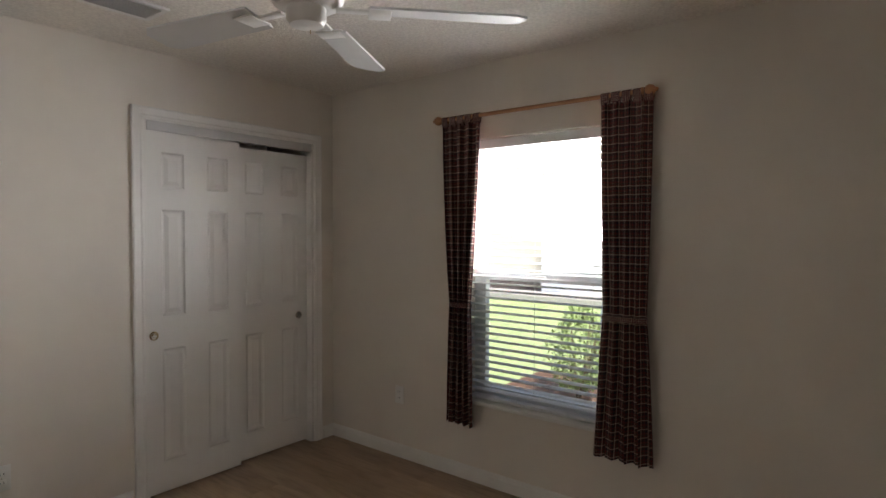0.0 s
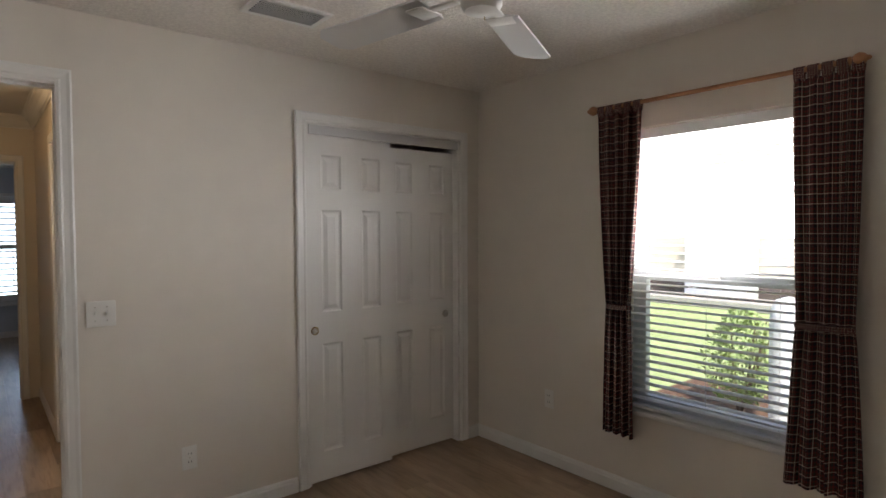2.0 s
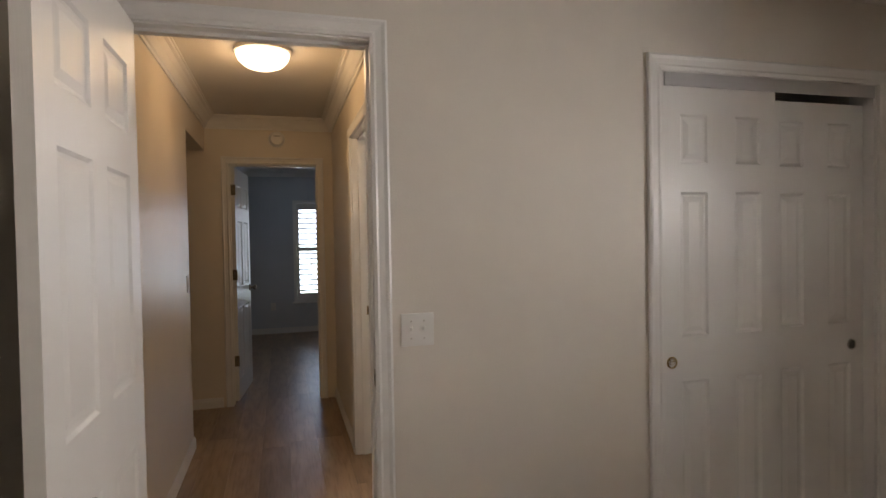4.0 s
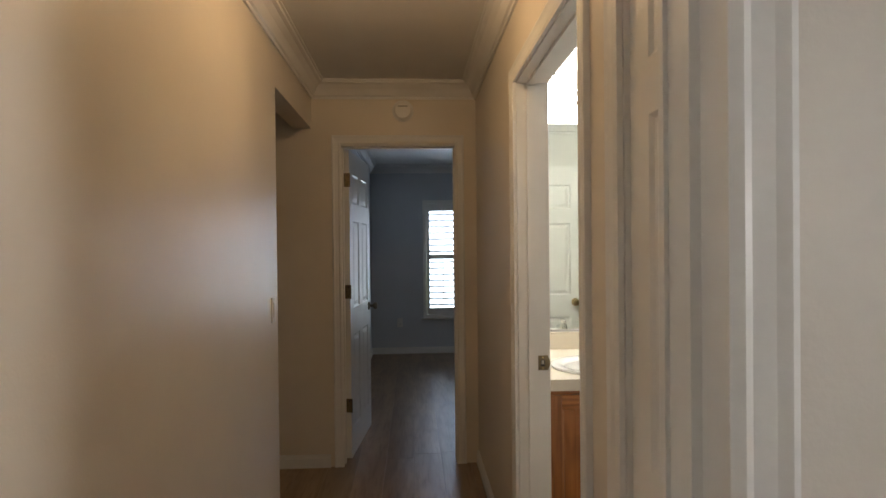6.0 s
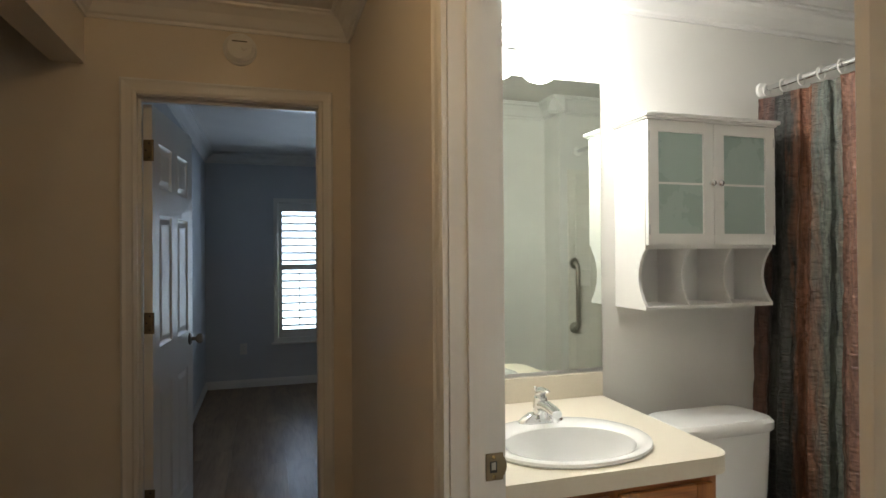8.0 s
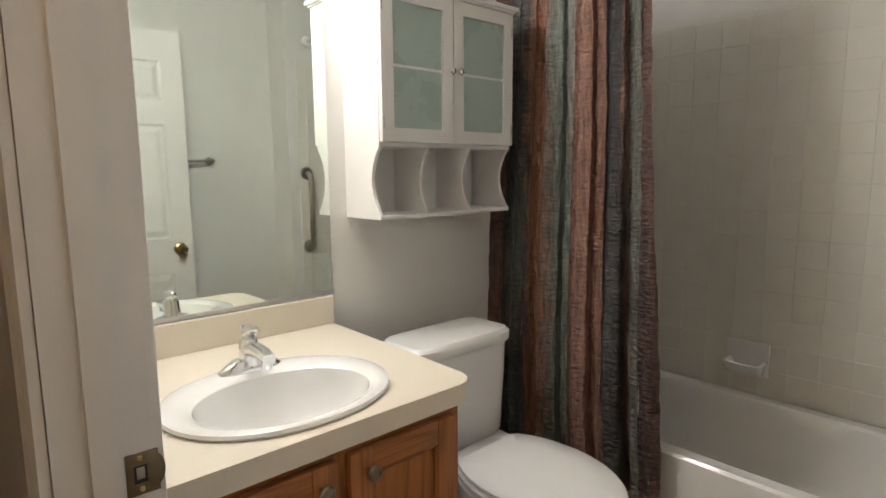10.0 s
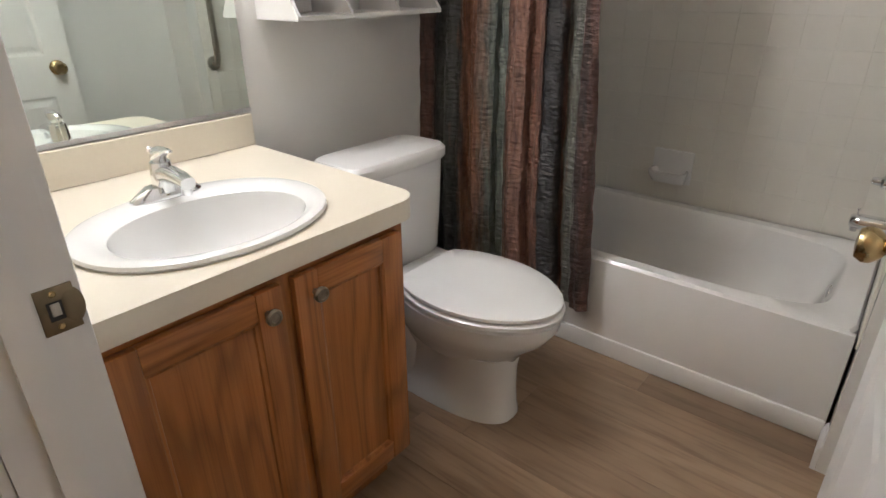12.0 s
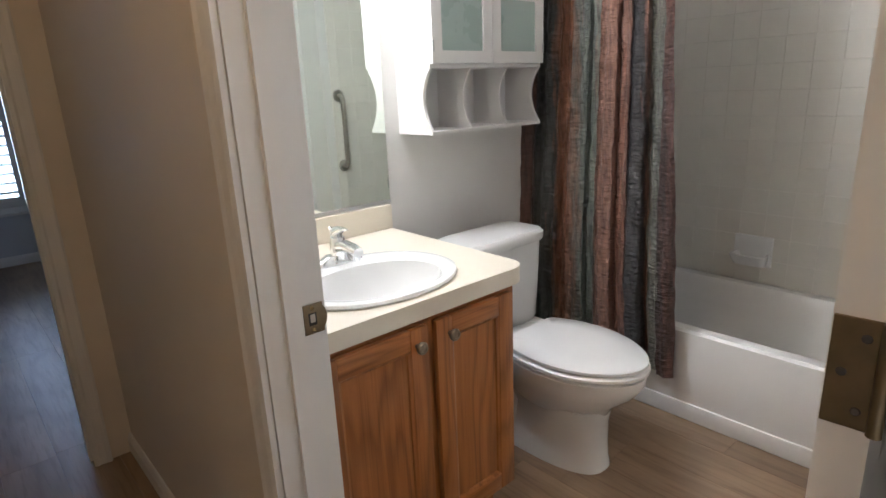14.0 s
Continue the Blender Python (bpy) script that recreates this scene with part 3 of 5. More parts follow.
# sliding closet doors under an aluminium track
for name, x0, y0, lab in (("closet_door", 1.257, 0.006, "white six-panel sliding closet door in front"), ("closet_door", 1.795, 0.050, "white six-panel sliding closet door set behind")):
    d = panel_door(name, pose(x0, y0, 0.012), 0.545, lab, height=1.985 if x0 < 1.5 else 1.942, group="sliding closet doors", stile=0.075, mid=0.135, rows=((0.165, 0.785), (0.965, 1.545), (1.66, 1.855)))
    kx = 0.028 if x0 < 1.5 else 0.475
    part("finger_pull", lathe([(0.024, 0), (0.024, 0.003), (0.019, 0.004), (0.018, -0.006), (0.002, -0.007)], pose(kx, 0, 0.865, 90)), M_BRASS if x0 < 1.5 else M_NICKEL, d, "round metal finger pull")
solid("closet_track", boxes((1.256, 2.339, -0.006, 0.003, 1.976, 2.028), (1.256, 2.339, 0.003, 0.095, 2.02, 2.028)), M_STEEL, "brushed aluminium sliding door track", "door track", False)


# ---- small fittings on walls ----
def outlet(m, label):
    o = thing("wall_outlet", m, label, "outlet", "wall outlets")
    part("cover_plate", boxes((-0.035, 0.035, -0.006, 0, -0.057, 0.057), bevel=0.0025), M_PLASTIC, o)
    for z in (-0.02, 0.02):
        s = part("socket", boxes((-0.017, 0.017, -0.0085, -0.006, z - 0.014, z + 0.014), bevel=0.001), M_PLASTIC, o)
        for x in (-0.007, 0.007):
            part("slot", boxes((x - 0.0012, x + 0.0012, -0.0092, -0.008, z - 0.004, z + 0.006)), M_SLOT, s, smooth=False)
    part("screw", lathe([(0.003, 0), (0.002, 0.0012)], pose(0, -0.006, 0, 90), 8), M_NICKEL, o)
    return o


def switch(m, gangs, label, rocker=False):
    o = thing("light_switch", m, label, "light switch")
    w = 0.035 + 0.023 * (gangs - 1)
    part("cover_plate", boxes((-w, w, -0.006, 0, -0.057, 0.057), bevel=0.0025), M_PLASTIC, o)
    for k in range(gangs):
        x = (k - (gangs - 1) / 2) * 0.046
        if rocker:
            part("rocker", boxes((x - 0.016, x + 0.016, -0.009, -0.006, -0.033, 0.033), bevel=0.001), M_PLASTIC, o)
        else:
            t = part("toggle_bezel", boxes((x - 0.006, x + 0.006, -0.0075, -0.006, -0.013, 0.013)), M_PLASTIC, o, smooth=False)
            part("toggle", boxes((x - 0.004, x + 0.004, -0.018, -0.007, -0.002, 0.010), bevel=0.001), M_PLASTIC, t)
        for z in (-0.030, 0.030) if not rocker else (-0.048, 0.048):
            part("screw", lathe([(0.003, 0), (0.002, 0.0012)], pose(x, -0.006, z, 90), 8), M_NICKEL, o)
    return o


outlet(pose(0.605, 0, 0.335), "white duplex outlet low on the bedroom wall beside the closet")
outlet(pose(EX, -0.64, 0.40, 0, 0, 90 - 180), "white duplex outlet low on the wall beside the window")
outlet(pose(0.30 - 0.65, 6.91, 0.40), "white duplex outlet low on the far bedroom wall")
switch(pose(0.245, 0, 1.075), 2, "white double toggle switch beside the bedroom doorway")
switch(pose(HL, 2.115, 1.115, 0, 0, 90), 1, "white rocker switch on the hall wall beside the opening", True)


def detector(m, label):
    d = thing("smoke_detector", m, label, "smoke detector", "smoke detectors")
    part("base", lathe([(0.068, 0), (0.068, 0.010), (0.062, 0.014)], pose(0, 0, 0, 90), 32), M_PLASTIC, d)
    part("cover", lathe([(0.060, 0.013), (0.058, 0.030), (0.048, 0.040), (0.020, 0.042), (0.001, 0.042)], pose(0, 0, 0, 90), 32), M_PLASTIC, d)
    part("test_button", lathe([(0.011, 0.042), (0.010, 0.045)], pose(0.018, 0, -0.004, 90), 16), M_PLASTIC, d)
    part("grille", boxes((-0.030, 0.030, -0.0435, -0.0415, 0.020, 0.024)), M_SLOT, d, smooth=False)


detector(pose(-0.285, 0, 2.255), "round white smoke detector on the wall above the bedroom doorway")
detector(pose(-0.228, EY, 2.25), "round white smoke detector above the far bedroom doorway")

strike = thing("strike_plate", pose(0.330, 1.74, 0.93), "aged brass strike plate let into the bathroom door frame", "strike plate")
part("plate", boxes((-0.016, 0.024, -0.0025, 0.001, -0.029, 0.029), bevel=0.001), M_BRONZE, strike)
part("plate_lip", lathe([(0.018, -0.002), (0.018, 0.0), (0.015, 0.0015)], pose(0.0185, -0.0012, 0, 90) @ Matrix.Diagonal((0.75, 1.3, 1, 1)), 28), M_BRONZE, strike)
part("latch_hole_shade", boxes((-0.007, 0.009, -0.0032, -0.002, -0.012, 0.012)), M_DARK, strike, smooth=False)
part("latch_lip", boxes((-0.004, 0.006, -0.0042, -0.003, -0.006, 0.010), bevel=0.0005), M_NICKEL, strike)
for sz in (-0.021, 0.021):
    part("screw", lathe([(0.0042, 0), (0.003, 0.0014)], pose(0.002, -0.0025, sz, 90), 10), M_BRASS, strike)
strike_b = thing("strike_plate", pose(0.10, 0.03, 0.91), "dark metal strike plate in the bedroom door frame", "strike plate")
part("plate", boxes((-0.0025, 0.001, -0.02, 0.014, -0.029, 0.029), bevel=0.001), M_BRONZE, strike_b)
part("latch_hole_shade", boxes((-0.0032, -0.002, -0.010, 0.006, -0.012, 0.012)), M_DARK, strike_b, smooth=False)

# ---- bedroom ceiling ----
vent = thing("ceiling_vent", pose(0.89, -0.56, HB, 0, 0, 0), "white louvred air vent in the bedroom ceiling", "vent")
part("frame", boxes((-0.17, 0.17, -0.10, -0.075, -0.010, 0), (-0.17, 0.17, 0.075, 0.10, -0.010, 0), (-0.17, -0.145, -0.075, 0.075, -0.010, 0), (0.145, 0.17, -0.075, 0.075, -0.010, 0)), M_PLASTIC, vent, smooth=False)
# black sheet painted for the shade in the duct behind the slats
part("duct_shade", boxes((-0.145, 0.145, -0.075, 0.075, -0.0015, 0)), M_DARK, vent, smooth=False)
for k in range(7):
    bm = boxes((-0.145, 0.145, -0.011, 0.011, -0.0008, 0.0008))
    bm.transform(pose(0, -0.064 + k * 0.0213, -0.0095, 38))
    part("slat", bm, M_PLASTIC, vent, smooth=False)

FAN = (0.868, -1.812)
fan = thing("ceiling_fan", pose(*FAN, HB - 0.086), "white five-blade ceiling fan at rest", "ceiling fan")
part("canopy", lathe([(0.075, 0.086), (0.075, 0.056), (0.055, 0.016), (0.018, 0.004)], seg=32), M_PLASTIC, fan)
part("downrod", lathe([(0.014, 0.006), (0.014, -0.13)], seg=12), M_PLASTIC, fan)
part("motor", lathe([(0.03, -0.11), (0.085, -0.125), (0.105, -0.15), (0.105, -0.215), (0.09, -0.235), (0.055, -0.245), (0.055, -0.275), (0.045, -0.29), (0.001, -0.295)], seg=36), M_PLASTIC, fan)
for k in range(5):
    a = radians(29 + 72 * k)
    turn = Matrix.Rotation(a, 4, "Z")
    bm = boxes((0.08, 0.20, -0.014, 0.014, -0.247, -0.239), (0.17, 0.235, -0.045, 0.045, -0.249, -0.243), bevel=0.003)
    bm.transform(turn)
    part("blade_bracket", bm, M_PLASTIC, fan)
    bm = bmesh.new()
    out = [(0.175, -0.056), (0.585, -0.068), (0.622, -0.040), (0.622, 0.040), (0.585, 0.068), (0.175, 0.056)]
    lo = [bm.verts.new((x, y, -0.003)) for x, y in out]
    hi = [bm.verts.new((x, y, 0.003)) for x, y in out]
    bm.faces.new(lo[::-1])
    bm.faces.new(hi)
    for i in range(6):
        bm.faces.new((lo[i], lo[(i + 1) % 6], hi[(i + 1) % 6], hi[i]))
    bm.transform(turn @ pose(0, 0, -0.239, 11))
    part("blade", bm, M_FAN, fan, smooth=False)
part("pull_chain", tube([(0.03, 0.02, -0.28), (0.03, 0.02, -0.30)], 0.0015, 6), M_BRASS, fan)

# ---- bedroom window ----
WY0, WY1, WZ0, WZ1 = -2.05, -1.14, 0.45, 1.97
win = thing("window_1", pose(EX + 0.12, -1.595, WZ0), "white vinyl single-hung window with a lower sash", "window", kind="structure")
hw, hh = 0.455, WZ1 - WZ0
part("window_frame", boxes((0, 0.07, -hw, -hw + 0.045, 0, hh), (0, 0.07, hw - 0.045, hw, 0, hh), (0, 0.07, -hw, hw, 0, 0.04), (0, 0.07, -hw, hw, hh - 0.045, hh)), M_VINYL, win, smooth=False)
part("lower_sash", boxes((-0.012, 0.03, -hw + 0.045, -hw + 0.085, 0.04, 0.76), (-0.012, 0.03, hw - 0.085, hw - 0.045, 0.04, 0.76), (-0.012, 0.03, -hw + 0.085, hw - 0.085, 0.04, 0.085), (-0.012, 0.03, -hw + 0.085, hw - 0.085, 0.715, 0.76)), M_VINYL, win, smooth=False)
for nm, z0, z1, x in (("pane", 0.085, 0.715, 0.008), ("pane", 0.76, hh - 0.045, 0.045)):
    p = part(nm, boxes((x, x + 0.004, -hw + 0.05, hw - 0.05, z0, z1)), M_GLASS, win, "clear glass pane", False)
    p.visible_shadow = False
sc_ = part("insect_screen", boxes((0.0555, 0.056, -hw + 0.046, hw - 0.046, 0.041, 0.755)), M_SCREEN, win, "fine dark insect screen", False)
sc_.visible_shadow = False
part("sash_lock", boxes((-0.03, -0.012, -0.03, 0.03, 0.735, 0.75), bevel=0.003), M_PLASTIC, win)
part("window_sill", boxes((-0.135, 0.0, -hw + 0.001, hw - 0.001, 0.0, 0.022), bevel=0.004), M_TRIM, win, "white stone sill")

blind = thing("window_blind", pose(EX + 0.055, -1.595, 0), "white horizontal slat blind lowered with slats open", "blind")
part("headrail", boxes((-0.028, 0.028, -0.445, 0.445, 1.915, 1.965), bevel=0.003), M_SLAT, blind)
part("bottom_rail", boxes((-0.025, 0.025, -0.442, 0.442, 0.478, 0.496), bevel=0.003), M_SLAT, blind)
slat = None
for k in range(34):
    z = 0.532 + k * 0.0411
    if slat is None:
        bm = bmesh.new()
        rows = [[bm.verts.new((u, y, 0.004 * (1 - (u / 0.025) ** 2))) for u in (-0.025, -0.012, 0, 0.012, 0.025)] for y in (-0.442, 0.442)]
        low = [[bm.verts.new((v.co.x, v.co.y, v.co.z - 0.0022)) for v in r] for r in rows]
        for i in range(4):
            bm.faces.new((rows[0][i], rows[0][i + 1], rows[1][i + 1], rows[1][i]))
            bm.faces.new((low[0][i], low[1][i], low[1][i + 1], low[0][i + 1]))
        for r0, r1 in zip(rows, low):
            for i in range(4):
                bm.faces.new((r0[i], r0[i + 1], r1[i + 1], r1[i]))
        for i in (0, 4):
            bm.faces.new((rows[0][i], rows[1][i], low[1][i], low[0][i]))
        slat = part("slat", bm, M_SLAT, blind)
        slat.matrix_local = pose(0, 0, z, 0, -2, 0)
    else:
        s = new("slat", slat.data)
        s.parent = blind
        s.matrix_local = pose(0, 0, z, 0, -2 + 1.2 * math.sin(k * 2.1), 0)
for y in (-0.33, 0.0, 0.33):
    part("ladder_cord", boxes((-0.0275, -0.0265, y - 0.001, y + 0.001, 0.495, 1.915)), M_SLAT, blind, smooth=False)

# ---- curtain rod and curtains ----
RX, RZ = EX - 0.075, 2.085
rod = thing("curtain_rod", pose(RX, -1.62, RZ), "stained pine curtain rod with turned ball finials", "curtain rod")
part("pole", tube([(0, -0.575, 0), (0, 0.575, 0)], 0.011, 16), M_ROD, rod)
for s in (-1, 1):
    part("finial", lathe([(0.011, 0), (0.017, 0.006), (0.017, 0.012), (0.011, 0.016), (0.022, 0.028), (0.026, 0.042), (0.020, 0.058), (0.010, 0.066), (0.009, 0.074), (0.002, 0.080)], pose(0, s * 0.568, 0, -90 * s), 20), M_ROD, rod, "turned wooden finial")
    part("bracket", boxes((-0.006, 0.075, s * 0.548 - 0.007, s * 0.548 + 0.007, -0.024, -0.011), (0.064, 0.075, s * 0.548 - 0.012, s * 0.548 + 0.012, -0.05, 0.03), bevel=0.002), M_ROD, rod)


def cloth(width_at, folds, depth, z0, z1, flat, columns=90, rows=44, seed=0, u0=0.0, sag=None):
    """A hanging sheet in the plane y-z with folds in x; width_at(v) gives (y0, y1); flat: the sheet's true width."""
    rnd = random.Random(seed)
    ph = [rnd.uniform(0, 6.28) for _ in range(4)]
    bm = bmesh.new()
    uv = bm.loops.layers.uv.new("UVMap")
    grids = []
    for side in (0, 1):
        g = []
        for j in range(rows + 1):
            v = j / rows
            y0, y1 = width_at(v)
            row = []
            for i in range(columns + 1):
                u = i / columns
                w = 2 * math.pi * folds * (u + 0.012 * math.sin(5 * v + ph[0]))
                d = depth * (math.sin(w + ph[1]) + 0.45 * math.sin(2.1 * w + ph[2] + v) + 0.2 * math.sin(5.3 * w + 3 * v + ph[3])) * (0.55 + 0.45 * v)
                drop = (sag(u) if sag else 0) * v
                row.append(bm.verts.new((d + side * 0.0015, y0 + (y1 - y0) * (u + 0.10 / folds * math.sin(2 * w + ph[1])), z1 + (z0 - z1 - drop) * v)))
            g.append(row)
        grids.append(g)
    for side, g in enumerate(grids):
        for j in range(rows):
            for i in range(columns):
                f = bm.faces.new((g[j][i], g[j][i + 1], g[j + 1][i + 1], g[j + 1][i]))
                for lp, (a, b) in zip(f.loops, ((i, j), (i + 1, j), (i + 1, j + 1), (i, j + 1))):
                    lp[uv].uv = (u0 + a / columns * flat, b / rows * (z1 - z0) * flat)
    a, b = grids
    for c in (0, columns):
        for j in range(rows):
            bm.faces.new((a[j][c], a[j + 1][c], b[j + 1][c], b[j][c]))
    for r in (0, rows):
        for i in range(columns):
            bm.faces.new((a[r][i], a[r][i + 1], b[r][i + 1], b[r][i]))
    return bm


def tied(top, tie, bottom, centre):
    def at(v):
        k = 0.60
        h = top + (tie - top) * (v / k) ** 1.5 if v < k else tie + (bottom - tie) * ((v - k) / (1 - k)) ** 0.7
        return centre(v) - h, centre(v) + h
    return at


for lab, c, top, tie, bot, z0, seed in (("dark plaid curtain panel tied back beside the window", -1.175, 0.128, 0.070, 0.092, 0.345, 3), ("dark plaid curtain panel tied back, hanging fuller", -2.125, 0.122, 0.104, 0.140, 0.365, 8)):
    cur = thing("curtain", pose(RX, 0, 0), lab, "curtain", "plaid curtains")
    part("cloth", cloth(tied(top, tie, bot, lambda v, c=c: c), 4, 0.024, z0, RZ - 0.035, 1.0, seed=seed), M_PLAID, cur)
    for k in range(5):
        y = c - top + 0.02 + k * (2 * top - 0.04) / 4
        bm = bmesh.new()
        pts = [(0.016 * math.sin(a), 0.016 * math.cos(a)) for a in [i * 2 * math.pi / 14 for i in range(14)]]
        ring = [[bm.verts.new((x * s, y + dy, RZ + z * s * (1.0 if z > 0 else 2.9))) for x, z in pts] for s in (0.86, 1.0) for dy in (-0.020, 0.020)]
        for p, q in ((0, 1), (1, 3), (3, 2), (2, 0)):
            for i in range(14):
                bm.faces.new((ring[p][i], ring[p][(i + 1) % 14], ring[q][(i + 1) % 14], ring[q][i]))
        uvl = bm.loops.layers.uv.new("UVMap")
        for f in bm.faces:
            for lp in f.loops:
                lp[uvl].uv = (lp.vert.co.y * 4, lp.vert.co.z * 4)
        part("tab", bm, M_PLAID, cur)
    zt = RZ - 0.035 + (z0 - RZ + 0.035) * 0.60
    tb_ = loft([(0, c, 0.036, tie + 0.004, zt - 0.012), (0, c, 0.038, tie + 0.006, zt), (0, c, 0.036, tie + 0.004, zt + 0.012)], 28)
    uvl = tb_.loops.layers.uv.new("UVMap")
    for f in tb_.faces:
        for lp in f.loops:
            lp[uvl].uv = (lp.vert.co.y * 4, lp.vert.co.z * 4)
    part("tieback", tb_, M_PLAID, cur, "plaid tieback band")

# ---- hall lamp ----
hl = thing("ceiling_light", pose(-0.28, 1.34, HH), "lit white glass dome light on the hall ceiling", "ceiling light")
part("base", lathe([(0.15, 0), (0.15, -0.018), (0.14, -0.022)], seg=36), M_PLASTIC, hl)
dome = part("shade", lathe([(0.140, -0.020), (0.142, -0.030), (0.130, -0.060), (0.100, -0.088), (0.055, -0.105), (0.010, -0.111), (0.001, -0.111)], seg=40), M_DOME, hl, "glowing frosted dome")
dome.visible_shadow = False

# ---- far bedroom window with shutters ----
sh = thing("window_2", pose(0.43, 6.91, 0.50), "white window with plantation shutters, louvres open", "window", kind="structure")
part("window_frame", boxes((-0.475, -0.43, -0.02, 0.05, -0.045, 1.475), (0.43, 0.475, -0.02, 0.05, -0.045, 1.475), (-0.43, 0.43, -0.02, 0.05, 1.43, 1.475), (-0.43, 0.43, -0.02, 0.05, -0.045, 0.0)), M_TRIM, sh, smooth=False)
part("window_sill", boxes((-0.50, 0.50, -0.05, -0.015, -0.065, -0.045), bevel=0.004), M_TRIM, sh)
p = part("pane", boxes((-0.43, 0.43, 0.085, 0.089, 0, 1.43)), M_GLASS, sh, "clear glass pane", False)
p.visible_shadow = False
louvre = None
for s in (-1, 1):
    x0, x1 = (-0.428, -0.002) if s < 0 else (0.002, 0.428)
    fr = part("shutter_panel", boxes((x0, x0 + 0.04, -0.012, 0.016, 0.002, 1.428), (x1 - 0.04, x1, -0.012, 0.016, 0.002, 1.428), (x0 + 0.04, x1 - 0.04, -0.012, 0.016, 0.002, 0.085), (x0 + 0.04, x1 - 0.04, -0.012, 0.016, 0.715, 0.775),
                                      (x0 + 0.04, x1 - 0.04, -0.012, 0.016, 1.335, 1.428)), M_TRIM, sh, smooth=False)
    for z0, n in ((0.085, 8), (0.775, 7)):
        for k in range(n):
            z = z0 + 0.040 + k * 0.0785
            if louvre is None:
                louvre = part("louvre", loft([(0, 0, 0.036, 0.005, -0.172), (0, 0, 0.036, 0.005, 0.172)], 12), M_TRIM, fr)
                lo = louvre
            else:
                lo = new("louvre", louvre.data)
                lo.parent = fr
            lo.matrix_local = pose((x0 + x1) / 2, 0.002, z) @ pose(0, 0, 0, 0, 90, 0) @ pose(0, 0, 0, 0, 0, 66)
    part("tilt_rod", boxes(((x0 + x1) / 2 - 0.005, (x0 + x1) / 2 + 0.005, -0.036, -0.028, 0.12, 0.69)), M_TRIM, fr, smooth=False)

# ---- bathroom: vanity ----
VX0, VX1, VF = 0.352, 1.035, 1.872     # cabinet sides and front
van = thing("vanity_cabinet", pose(0, 0, 0), "honey oak vanity cabinet with two framed doors", "cabinet")
part("body", boxes((VX0, VX0 + 0.016, VF + 0.02, BN - 0.002, 0.125, 0.785), (VX1 - 0.016, VX1, VF + 0.02, BN - 0.002, 0.125, 0.785), (VX0 + 0.016, VX1 - 0.016, VF + 0.02, BN - 0.002, 0.125, 0.141), (VX0 + 0.016, VX1 - 0.016, BN - 0.010, BN - 0.002, 0.141, 0.785), (VX0 + 0.02, VX1 - 0.02, VF + 0.075, BN - 0.01, 0.0, 0.125)), M_OAK, van, smooth=False)
part("face_frame", boxes((VX0, VX0 + 0.045, VF, VF + 0.02, 0.125, 0.785), (VX1 - 0.045, VX1, VF, VF + 0.02, 0.125, 0.785), (0.68, 0.75, VF, VF + 0.02, 0.125, 0.785)), M_OAK, van, smooth=False)
for x0, x1 in ((VX0 + 0.045, 0.68), (0.75, VX1 - 0.045)):
    for z0, z1 in ((0.745, 0.785), (0.125, 0.165)):
        part("face_rail", boxes((x0, x1, VF + 0.001, VF + 0.02, z0, z1)), M_OAKH, van, smooth=False)
for x0, x1, kx in ((VX0 + 0.03, 0.698, 0.661), (0.726, VX1 - 0.022, 0.769)):
    z0, z1, y = 0.145, 0.768, VF - 0.019
    d = part("cabinet_door", boxes((x0, x0 + 0.055, y, VF - 0.001, z0, z1), (x1 - 0.055, x1, y, VF - 0.001, z0, z1), bevel=0.003), M_OAK, van, "framed oak door")
    for r0, r1 in ((z0, z0 + 0.055), (z1 - 0.055, z1)):
        part("rail", boxes((x0 + 0.055, x1 - 0.055, y + 0.001, VF - 0.001, r0, r1), bevel=0.002), M_OAKH, d)
    part("door_panel", boxes((x0 + 0.054, x1 - 0.054, y + 0.011, VF - 0.002, z0 + 0.054, z1 - 0.054)), M_OAK, d, smooth=False)
    bm = bmesh.new()
    inner = [(x0 + 0.0535, z0 + 0.0535), (x1 - 0.0535, z0 + 0.0535), (x1 - 0.0535, z1 - 0.0535), (x0 + 0.0535, z1 - 0.0535)]
    cxm, czm = (x0 + x1) / 2, (z0 + z1) / 2
    rows = []
    for inset, yy in ((0, y + 0.0015), (0.004, y + 0.004), (0.009, y + 0.006), (0.011, y + 0.0105), (0.011, y + 0.012)):
        rows.append([bm.verts.new((px + math.copysign(inset, cxm - px), yy, pz + math.copysign(inset, czm - pz))) for px, pz in inner])
    for p_, q_ in zip(rows, rows[1:]):
        for k in range(4):
            bm.faces.new((p_[k], p_[(k + 1) % 4], q_[(k + 1) % 4], q_[k]))
    part("panel_moulding", bm, M_OAK, d, smooth=False)
    kn = part("knob", lathe([(0.006, 0), (0.006, 0.012), (0.015, 0.016), (0.0165, 0.022), (0.014, 0.027), (0.009, 0.0275), (0.008, 0.026), (0.001, 0.026)], pose(kx, y, 0.724, 90), 20), M_AGED, d, "antique nickel knob")

bm = bmesh.new()
CF, CX1, CT = 1.855, 1.088, 0.834
prof = [(0.352, CF), (CX1 - 0.065, CF)]
prof += [(CX1 - 0.065 + 0.065 * math.sin(a), CF + 0.065 - 0.065 * math.cos(a)) for a in [radians(7.5 * k) for k in range(1, 13)]]
prof += [(1.106, BN - 0.002), (0.352, BN - 0.002)]
lo = [bm.verts.new((x, y, CT - 0.048)) for x, y in prof]
hi = [bm.verts.new((x, y, CT)) for x, y in prof]
n = len(prof)
